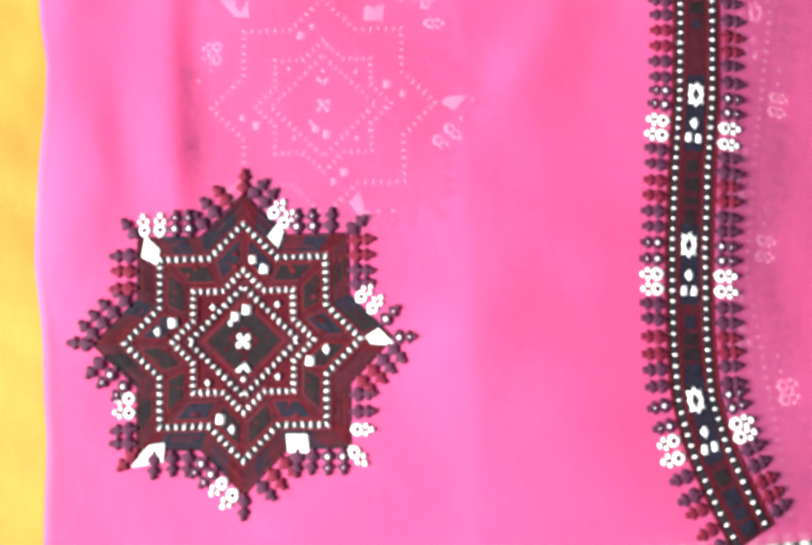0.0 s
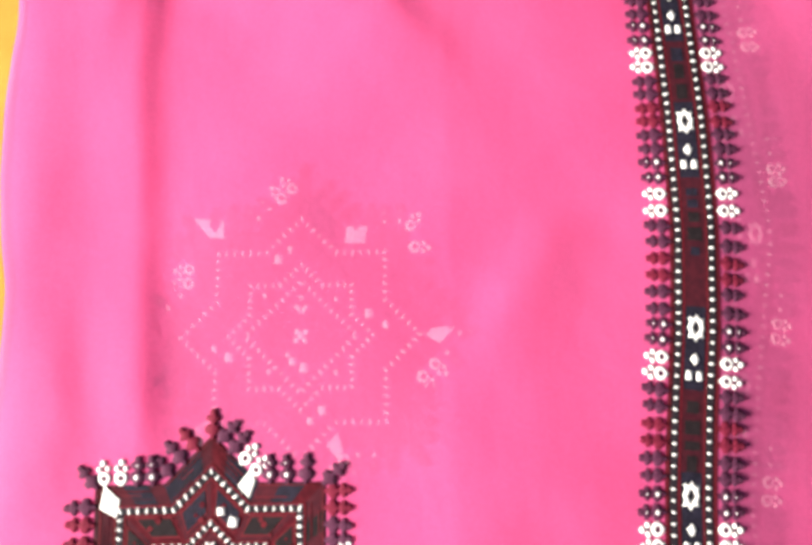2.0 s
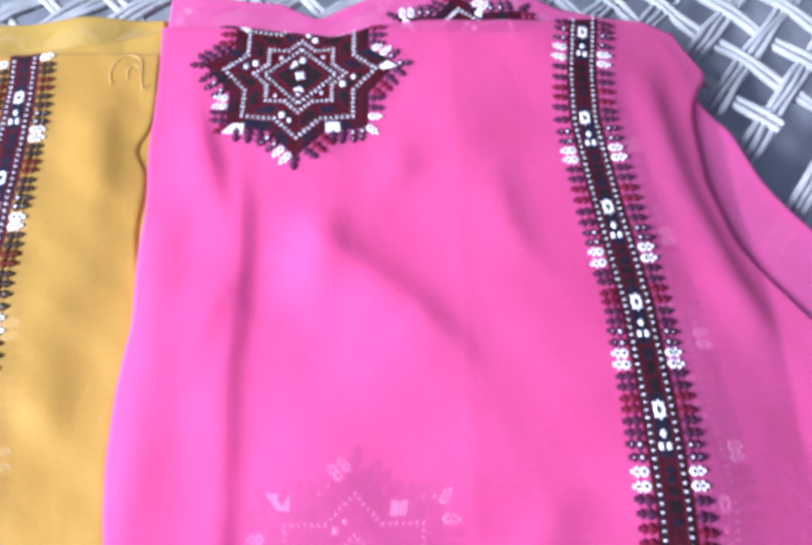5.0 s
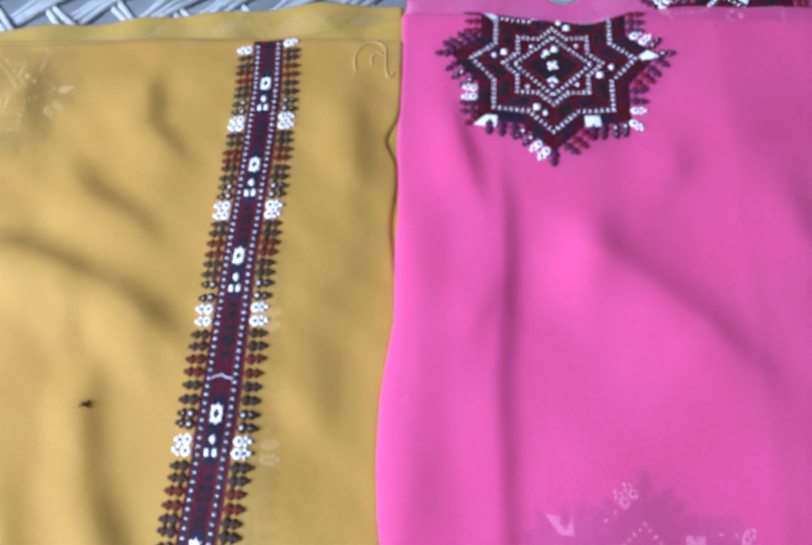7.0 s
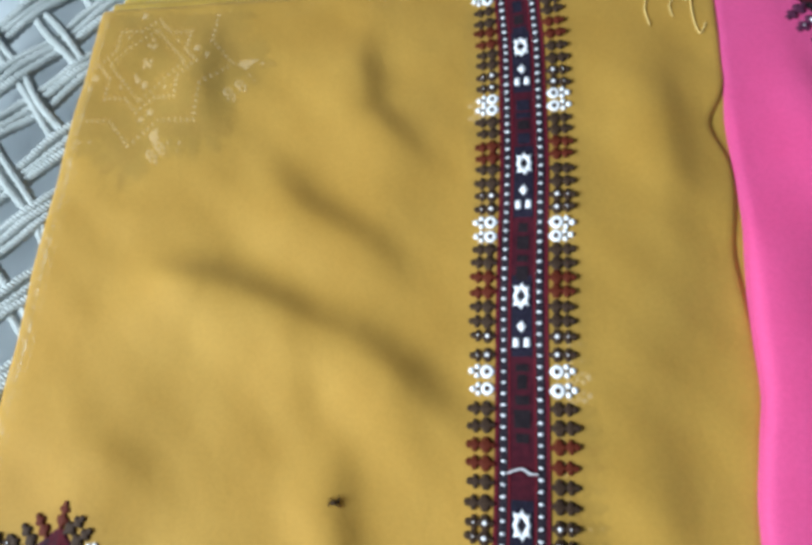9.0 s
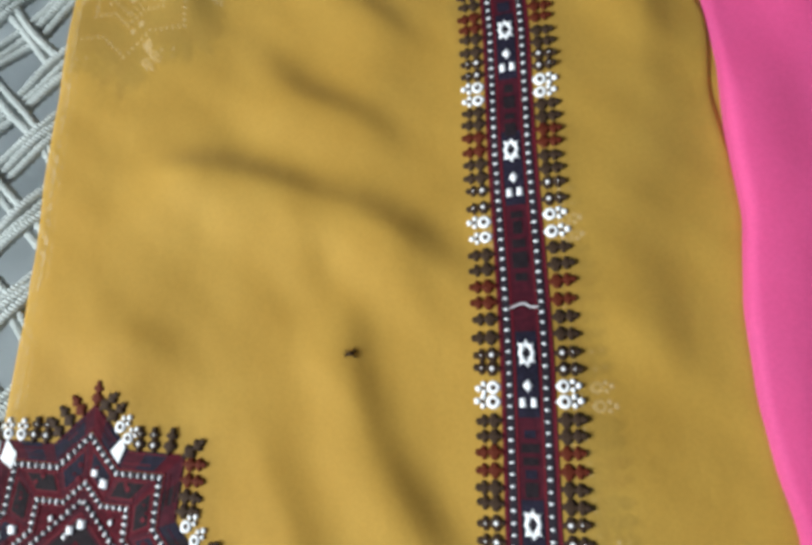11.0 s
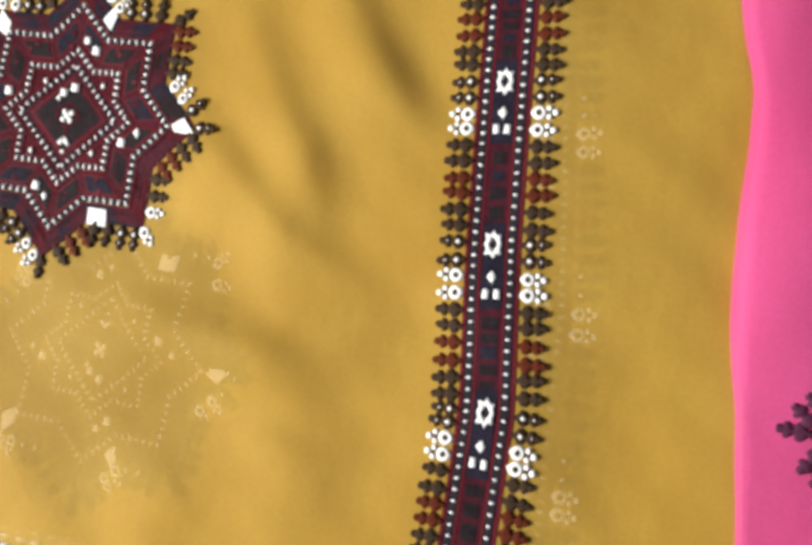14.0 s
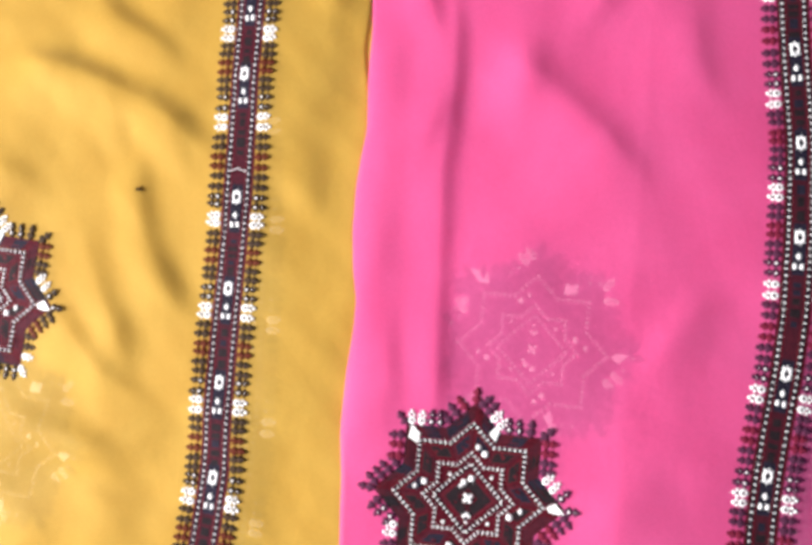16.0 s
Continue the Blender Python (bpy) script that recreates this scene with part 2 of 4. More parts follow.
def slab(out, pts, h, inset=0.86, base=-0.0004, mi=0):
    """A padded, flat-topped patch of thread."""
    V, F, M = out
    k, n = len(V), len(pts)
    cx, cy = sum(p[0] for p in pts) / n, sum(p[1] for p in pts) / n
    V.extend((x, y, base) for x, y in pts)
    V.extend((cx + (x - cx) * inset, cy + (y - cy) * inset, h) for x, y in pts)
    V.append((cx, cy, h * 1.15))
    for i in range(n):
        j = (i + 1) % n
        F.append((k + i, k + j, k + n + j, k + n + i)), M.append(mi)
        F.append((k + n + i, k + n + j, k + 2 * n)), M.append(mi)


PROFILE = [(-0.0008, 0.0011), (0.0004, 0.0016), (0.0014, 0.0019), (0.0019, 0.0030), (0.0025, 0.0041), (0.0034, 0.0046), (0.0052, 0.0046), (0.0061, 0.0040),
           (0.0066, 0.0028), (0.0071, 0.0020), (0.0078, 0.0015), (0.0084, 0.0018), (0.0088, 0.0029), (0.0093, 0.0038), (0.0100, 0.0041), (0.0111, 0.0041), (0.0118, 0.0034),
           (0.0122, 0.0020), (0.0129, 0.0022), (0.0141, 0.0022), (0.0150, 0.0016), (0.0155, 0.0008)]


def eyelet(out, cx, rx, ry, hx, hy, h, n=12):
    """A padded ring of white thread, pointed towards the stem, round a dark eye."""
    V, F, M = out
    k = len(V)
    for i in range(n):
        a = 2 * math.pi * i / n
        c, q = math.cos(a), math.sin(a)
        point = 1.22 if i == n // 2 else 1.0
        V.extend([(cx + rx * c * point, ry * q, -0.0005), (cx + (0.55 * rx + 0.45 * hx) * c * point, (0.55 * ry + 0.45 * hy) * q, h), (cx + hx * c, hy * q, 0.0)])
    V.append((cx, 0, 0.0))
    for i in range(n):
        j = (i + 1) % n
        for q in range(2):
            F.append((k + 3 * i + q, k + 3 * j + q, k + 3 * j + q + 1, k + 3 * i + q + 1)), M.append(0)
        F.append((k + 3 * i + 2, k + 3 * j + 2, k + 3 * n)), M.append(1)


def sprig(kind, main, white):
    """A pair of little crosses on one stem, pointing along +x from the edge of a band."""
    out = ([], [], [])
    V, F, M = out
    h, n = 0.0007, len(PROFILE)
    if kind == "white":
        eyelet(out, 0.0042, 0.0040, 0.0041, 0.0017, 0.0018, 0.0007)
        for dx, dy, r in ((0.0098, 0.0025, 0.0018), (0.0098, -0.0025, 0.0018), (0.0132, 0.0, 0.0021)):
            dome(out, dx, dy, r, r, 0.0006, 6)
        dome(out, 0.0101, 0, 0.0011, 0.0010, 0.0003, 5, mi=1)
        return raw("sprig", out[0], out[1], [white, main], out[2])
    for x, w in PROFILE:
        V.extend([(x, -w, -0.0006), (x, -w * 0.72, h * 0.8), (x, 0, h if w > 0.0021 else h * 0.7), (x, w * 0.72, h * 0.8), (x, w, -0.0006)])
    for i in range(n - 1):
        for q in range(4):
            F.append((5 * i + q, 5 * i + 5 + q, 5 * i + 6 + q, 5 * i + 1 + q)), M.append(0)
    if kind == "eyed":
        dome(out, 0.0043, 0, 0.0017, 0.0015, h * 1.6, 6, base=h * 0.5, mi=1)
        dome(out, 0.0106, 0, 0.0008, 0.0008, h * 1.4, 5, base=h * 0.5, mi=1)
    return raw("sprig", out[0], out[1], [main, white], out[2])


def shape(name, build, mats):
    out = ([], [], [])
    build(out)
    return raw(name, out[0], out[1], mats, out[2])


def flower_build(out):
    V, F, M = out
    half = [(0, 0.0086), (0.0018, 0.0058), (0.0051, 0.0064), (0.0040, 0.0032), (0.0052, 0.0), (0.0040, -0.0032), (0.0051, -0.0064), (0.0018, -0.0058), (0, -0.0086)]
    ring = half + [(-x, y) for x, y in half[-2:0:-1]]
    n = len(ring)
    inner = []
    for x, y in ring:
        a = math.atan2(y, x)
        r = 1 / (abs(math.cos(a)) / 0.0028 + abs(math.sin(a)) / 0.0044)
        inner.append((r * math.cos(a), r * math.sin(a)))
    k = len(V)
    V.extend((x, y, -0.0004) for x, y in ring)
    V.extend((x * 0.9, y * 0.9, 0.0008) for x, y in ring)
    V.extend((x, y, 0.0007) for x, y in inner)
    V.extend((x * 0.95, y * 0.95, 0.0003) for x, y in inner)
    V.append((0, 0, 0.0003))
    for i in range(n):
        j = (i + 1) % n
        for q in range(3):
            F.append((k + q * n + i, k + q * n + j, k + (q + 1) * n + j, k + (q + 1) * n + i)), M.append(0)
        F.append((k + 3 * n + i, k + 3 * n + j, k + 4 * n)), M.append(1)


def make_kit(dark, red, white):
    kit = {
        "D": sprig("plain", dark, white), "R": sprig("plain", red, white), "O": sprig("eyed", dark, white), "W": sprig("white", dark, white),
        "dot": shape("stitch", lambda o: dome(o, 0, 0, 0.0018, 0.00088, 0.0006, 6), [white]),
        "tick": shape("stitch", lambda o: dome(o, 0, 0, 0.0021, 0.00094, 0.0006, 6), [white]),
        "flower": shape("flower", flower_build, [white, BLACK]),
        "diamond": shape("diamond", lambda o: slab(o, [(0, 0.0039), (-0.0030, 0), (0, -0.0039), (0.0030, 0)], 0.0007), [white]),
        "bar": shape("bar", lambda o: slab(o, [(0.0019, 0.0027), (-0.0017, 0.0028), (-0.0020, -0.0027), (0.0018, -0.0028)], 0.0007), [white]),
        "square": shape("square", lambda o: slab(o, [(0.0028, 0.0028), (-0.0028, 0.0028), (-0.0028, -0.0028), (0.0028, -0.0028)], 0.0007), [white]),
        "rosette": shape("rosette", lambda o: [dome(o, dx * 0.0030, dy * 0.0030, 0.0026, 0.0026, 0.0007, 6) for dx in (-1, 1) for dy in (-1, 1)] + [dome(o, 0, 0, 0.0030, 0.0030, 0.0007, 8)], [white]),
        "arrow": shape("arrow", lambda o: [slab(o, [(0, 0.0050), (-0.0052, 0.0), (-0.0026, -0.0012), (0, 0.0010)], 0.0007), slab(o, [(0, 0.0050), (0, 0.0010), (0.0026, -0.0012), (0.0052, 0.0)], 0.0007), dome(o, 0, -0.0052, 0.0020, 0.0014, 0.0006)], [white]),
    }
    return kit


NAMES = {"D": "sprig", "R": "sprig", "O": "sprig", "W": "sprig", "dot": "stitch", "tick": "stitch"}


class Needle:
    """Lays stitches on a sheet: as pieces of their own, or joined for what lies under a sheer layer."""
    def __init__(self, sheet, kit, parent, whole, keep=None, pieces_max=300, bold=1.0):
        self.sheet, self.kit, self.parent, self.whole, self.keep = sheet, kit, parent, whole, keep
        self.count = {}
        self.V, self.F, self.M, self.mats = [], [], [], []
        self.pieces_max, self.bold = pieces_max, bold

    def lay(self, key, x, y, angle=0.0, lift=0.0006, size=1.0):
        if self.keep and not self.keep(x, y):
            return
        me = self.kit[key]
        if key in ("tick", "dot"):
            size *= self.bold
        m = self.sheet.seat(x, y, lift) @ Matrix.Rotation(angle, 4, "Z") @ Matrix.Scale(size, 4)
        name = NAMES.get(key, key)
        c = self.count.get(name, 0)
        if not self.whole and c < self.pieces_max:
            self.count[name] = c + 1
            ob = new(name, me)
            ob.parent = self.parent
            ob.matrix_basis = m
            return
        self.bake(me, m)

    def bake(self, me, m):
        k = len(self.V)
        self.V.extend(tuple(m @ v.co) for v in me.vertices)
        slots = []
        for mm in me.materials:
            if mm not in self.mats:
                self.mats.append(mm)
            slots.append(self.mats.index(mm))
        for p in me.polygons:
            self.F.append(tuple(k + i for i in p.vertices))
            self.M.append(slots[p.material_index])

    def patch(self, name, corners, material, lift=0.0004, puff=0.0003, step=0.0030, joined=False, label=""):
        """A patch of satin stitch between four corners, laid on the cloth."""
        c = np.array(corners, float)
        nu = max(1, int(math.ceil(max(np.hypot(*(c[1] - c[0])), np.hypot(*(c[2] - c[3]))) / step)))
        nv = max(1, int(math.ceil(max(np.hypot(*(c[3] - c[0])), np.hypot(*(c[2] - c[1]))) / step)))
        u, v = np.meshgrid(np.linspace(0, 1, nu + 1), np.linspace(0, 1, nv + 1))
        u, v = u[..., None], v[..., None]
        q = (1 - u) * (1 - v) * c[0] + u * (1 - v) * c[1] + u * v * c[2] + (1 - u) * v * c[3]
        P = self.sheet.place(q[..., 0], q[..., 1])
        e = 0.001
        dx = self.sheet.place(q[..., 0] + e, q[..., 1]) - self.sheet.place(q[..., 0] - e, q[..., 1])
        dy = self.sheet.place(q[..., 0], q[..., 1] + e) - self.sheet.place(q[..., 0], q[..., 1] - e)
        nrm = np.cross(dx, dy)
        nrm /= np.maximum(np.linalg.norm(nrm, axis=-1, keepdims=True), 1e-12)
        up = lift + puff * (np.sin(math.pi * v) if nv > 1 else 0.5) + u * 0
        P = (P + nrm * up).reshape(-1, 3)
        i = (np.arange(nv)[:, None] * (nu + 1) + np.arange(nu)[None, :])
        F = np.stack([i, i + 1, i + nu + 2, i + nu + 1], -1).reshape(-1, 4)
        if self.keep:
            flat = q.reshape(-1, 2)
            ok = [self.keep(*flat[f].mean(0)) for f in F]
            F = F[np.array(ok, bool)]
        if not len(F):
            return
        me = raw(name, P, F, [material])
        if self.whole or joined:
            self.bake(me, Matrix.Identity(4))
            bpy.data.meshes.remove(me)
        else:
            child(name, me, self.parent, label)

    def ribbon(self, name, line, width, material, lift, joined=False, puff=0.0002):
        """A narrow band of thread along a line of points."""
        for (a, b) in zip(line[:-1], line[1:]):
            a, b = np.array(a, float), np.array(b, float)
            d = (b - a) / max(np.hypot(*(b - a)), 1e-9)
            n = np.array([-d[1], d[0]]) * width / 2
            self.patch(name, [a - n, b - n, b + n, a + n], material, lift, puff, 0.004, joined)

    def done(self, name, label=""):
        if self.F:
            me = raw(name, self.V, self.F, self.mats, self.M)
            return child(name, me, self.parent, label, kind="stuff")


# colours of the sprigs, clockwise from the top point: out from a point, then in to the next one
RIM = ["DDWW", "OODD", "RRDD", "WWOO", "DDRR", "DDWW", "OODD", "RRDD", "WWOO", "DDDR", "DDWW", "OODD", "DDDD", "RRDD", "WWOO", "DDRR"]
SQ2 = math.sqrt(2)


def octagram(a):
    pts = []
    for k in range(16):
        ang = math.radians(90 - 22.5 * k)
        r = a * SQ2 if k % 2 == 0 else a / math.cos(math.radians(22.5))
        pts.append(np.array([r * math.cos(ang), r * math.sin(ang)]))
    return pts


def star(needle, cx, cy, turn=0.0, flip=False, stretch=(1.0, 1.0), seed=3, bend=0.0):
    """The eight-pointed star motif."""
    rnd = random.Random(seed)
    ct, st = math.cos(math.radians(turn)), math.sin(math.radians(turn))
    mirror = -1 if flip else 1

    def at(p):
        x, y = p[0] * stretch[0], p[1] * mirror * stretch[1] + bend * p[0] ** 2
        return np.array([cx + x * ct - y * st, cy + x * st + y * ct])

    def way(d):
        x, y = d[0] * stretch[0], d[1] * mirror * stretch[1]
        return math.atan2(x * st + y * ct, x * ct - y * st)

    A, B, C = octagram(0.0655), octagram(0.0530), octagram(0.0500)
    D, E, G = octagram(0.0325), octagram(0.0295), octagram(0.0235)
    # ground of the motif: short blocks of satin stitch in the outer border, a maroon field inside
    dark_first = (NAVY, GREEN, MAROON, NAVY)
    for k in range(16):
        a0, a1, b1, b0 = A[k], A[(k + 1) % 16], B[(k + 1) % 16], B[k]
        cuts = (0.0, 0.30 + 0.12 * rnd.random(), 0.68 + 0.1 * rnd.random(), 1.0)
        blocks = [REDSAT if k % 4 in (0, 1) else MAROON, dark_first[(k // 2) % 4], MAROON if k % 3 else NAVY]
        if k % 2:
            blocks.reverse()
        for (f, g), m in zip(zip(cuts[:-1], cuts[1:]), blocks):
            needle.patch("outer_panel", [at(a0 + (a1 - a0) * f), at(a0 + (a1 - a0) * g), at(b0 + (b1 - b0) * g), at(b0 + (b1 - b0) * f)], m)
        c0, c1, d1, d0 = C[k], C[(k + 1) % 16], D[(k + 1) % 16], D[k]
        needle.patch("inner_panel", [at(c0), at(c1), at(d1), at(d0)], MAROON if k % 2 else REDSAT)
    # dark blocks with a red edge in the inner border, and small crosses on some
    H, K, H2, K2 = octagram(0.0474), octagram(0.0358), octagram(0.0464), octagram(0.0368)
    for k in range(16):
        lo, hi = (0.10, 0.86) if k % 2 else (0.14, 0.90)
        def block(P, Q, f, g):
            p0, p1, q0, q1 = P[k], P[(k + 1) % 16], Q[k], Q[(k + 1) % 16]
            return [at(p0 + (p1 - p0) * f), at(p0 + (p1 - p0) * g), at(q0 + (q1 - q0) * g), at(q0 + (q1 - q0) * f)]
        needle.patch("dark_block", block(H, K, lo, hi), LINE, 0.0007, 0.0, 0.004, True)
        needle.patch("dark_block", block(H2, K2, lo + 0.04, hi - 0.04), GREEN if k % 3 else NAVY, 0.0009, 0.0002)
        mid = (H[k] + H[(k + 1) % 16] + K[k] + K[(k + 1) % 16]) / 4
        for q in range(3):
            c = mid + np.array([rnd.uniform(-1, 1), rnd.uniform(-1, 1)]) * 0.0052
            r0 = rnd.uniform(0.0009, 0.0022)
            needle.patch("small_patch", [at(c + np.array(d) * r0) for d in ((0, 1), (1, 0), (0, -1), (-1, 0))], rnd.choice((REDSAT, MAROON, LINE)), 0.0012, 0.0002, 0.003, True)
    # middle: a red field with a dark diamond
    for k in range(16):
        needle.patch("field_panel", [at(E[k]), at(E[(k + 1) % 16]), at(G[(k + 1) % 16] * 0.5), at(G[k] * 0.5)], MAROON if k % 4 in (0, 3) else REDSAT, 0.0004, 0.0)
    dia = [np.array(p) * 0.0262 for p in ((0, 1), (1, 0), (0, -1), (-1, 0))]
    for f, m, lift in ((1.0, LINE, 0.0007), (0.93, MAROON, 0.0008), (0.84, GREEN, 0.0009), (0.36, REDSAT, 0.0011), (0.27, GREEN, 0.0012)):
        needle.patch("diamond_panel", [at(p * f) for p in dia], m, lift, 0.0)
    for q in range(14):
        u, v = rnd.uniform(-0.8, 0.8), rnd.uniform(-0.8, 0.8)
        c, r0 = np.array([(u + v) / 2, (u - v) / 2]) * 0.0225, rnd.uniform(0.0008, 0.0018)
        needle.patch("small_patch", [at(c + np.array(d) * r0) for d in ((0, 1), (1, 0), (0, -1), (-1, 0))], rnd.choice((REDSAT, MAROON)), 0.0011, 0.0001, 0.003, True)
    # fine rows of stitches along the outer border
    for a in (0.0640, 0.0618, 0.0596, 0.0574, 0.0555):
        Q = octagram(a)
        for k in range(16):
            if rnd.random() < 0.75:
                f0, f1 = sorted((rnd.uniform(0, 0.35), rnd.uniform(0.5, 1.0)))
                p0, p1 = Q[k], Q[(k + 1) % 16]
                needle.ribbon("contour", [at(p0 + (p1 - p0) * f0), at(p0 + (p1 - p0) * f1)], rnd.uniform(0.0004, 0.0009), rnd.choice((REDSAT, MAROON, BLACK, LINE)), 0.00085, True)
    # dotted borders
    for a, w, key, pitch in ((0.0510, 0.0036, "tick", 0.0050), (0.0308, 0.0030, "tick", 0.0046)):
        P = octagram(a)
        line = [at(p) for p in P] + [at(P[0])]
        needle.ribbon("dark_border", line, w, BLACK, 0.0008, True)
        for off in (-1, 1):
            Q = octagram(a + off * 0.0027 * w / 0.0036)
            needle.ribbon("outline", [at(p) for p in Q] + [at(Q[0])], 0.0010, LINE, 0.0009, True)
        for k in range(16):
            p0, p1 = P[k], P[(k + 1) % 16]
            L = np.hypot(*(p1 - p0))
            n = max(2, round(L / pitch))
            for i in range(n):
                q = at(p0 + (p1 - p0) * (i / n))
                d = p1 - p0
                if i == 0:
                    d = np.array([-p0[1], p0[0]])
                needle.lay(key, q[0], q[1], way(d) + math.pi / 2 + rnd.uniform(-0.3, 0.3), 0.0011, rnd.uniform(0.85, 1.12))
    for rr, pitch in ((0.0335, 0.0047),):
        dd = [np.array(p) * rr for p in ((0, 1), (1, 0), (0, -1), (-1, 0))]
        for k in range(4):
            p0, p1 = dd[k], dd[(k + 1) % 4]
            lo, hi = 0.04, 0.96
            needle.ribbon("dark_border", [at(p0 + (p1 - p0) * lo), at(p0 + (p1 - p0) * hi)], 0.0026, BLACK, 0.0008, True)
            n = round(np.hypot(*(p1 - p0)) * (hi - lo) / pitch)
            for i in range(n + 1):
                q = at(p0 + (p1 - p0) * (lo + (hi - lo) * i / n))
                needle.lay("tick", q[0], q[1], way(p1 - p0) + math.pi / 2 + rnd.uniform(-0.35, 0.35), 0.0011, rnd.uniform(0.8, 1.05))
    # white accents
    def quad(pts):
        needle.patch("white_patch", [at(np.array(p)) for p in pts], WHITE, 0.0011, 0.0004, 0.0025)
    quad([(-0.0600, 0.0655), (-0.0625, 0.0530), (-0.0530, 0.0475), (-0.0515, 0.0575)])
    quad([(0.0216, 0.0720), (0.0152, 0.0640), (0.0216, 0.0570), (0.0250, 0.0670)])
    quad([(0.0830, 0.0058), (0.0750, 0.0010), (0.0780, -0.0032), (0.0933, -0.0048)])
    quad([(0.0260, -0.0565), (0.0270, -0.0670), (0.0400, -0.0675), (0.0385, -0.0565)])
    quad([(-0.0480, -0.0604), (-0.0575, -0.0614), (-0.0680, -0.0740), (-0.0490, -0.0717)])
    for x, y, key, sz in ((0.006, 0.050, "square", 0.8), (0.013, 0.044, "square", 1.0), (-0.043, 0.012, "square", 1.0), (-0.052, 0.007, "diamond", 0.8),
                          (0.051, -0.006, "diamond", 0.9), (0.041, -0.013, "square", 1.0), (-0.014, -0.047, "square", 1.0), (-0.007, -0.053, "diamond", 0.8),
                          (-0.005, 0.015, "square", 0.9), (0.002, 0.019, "square", 1.0), (-0.008, 0.011, "diamond", 0.6), (0, 0, "rosette", 0.85), (0, -0.018, "arrow", 1.0),
                          (-0.019, 0.021, "diamond", 0.6), (0.021, 0.022, "diamond", 0.6), (-0.022, -0.025, "diamond", 0.6), (0.021, -0.022, "diamond", 0.6)):
        q = at(np.array([x, y]))
        needle.lay(key, q[0], q[1], math.radians(turn) + rnd.uniform(-0.2, 0.2) + (math.pi if flip and key == "arrow" else 0), 0.0013, sz)
    # sprigs round the rim
    for k in range(16):
        p0, p1 = A[k], A[(k + 1) % 16]
        d = (p1 - p0) / np.hypot(*(p1 - p0))
        out = np.array([-d[1], d[0]])
        leaving = k % 2 == 0
        for i, key in enumerate(RIM[k]):
            if leaving:
                f = 0.14 + 0.235 * i
                p, o = p0 + (p1 - p0) * f, out
            elif i < 3:
                f = 0.17 + 0.265 * i
                p, o = p0 + (p1 - p0) * f, out
            else:
                p = p1 * 0.985
                o = p1 / np.hypot(*p1)
            q = at(p)
            needle.lay(key, q[0], q[1], way(o) + rnd.uniform(-0.1, 0.1), 0.0010, rnd.uniform(0.98, 1.08) * (0.92 if key == "W" else 1.0))


SIDE = "OOWWDDRRDD"


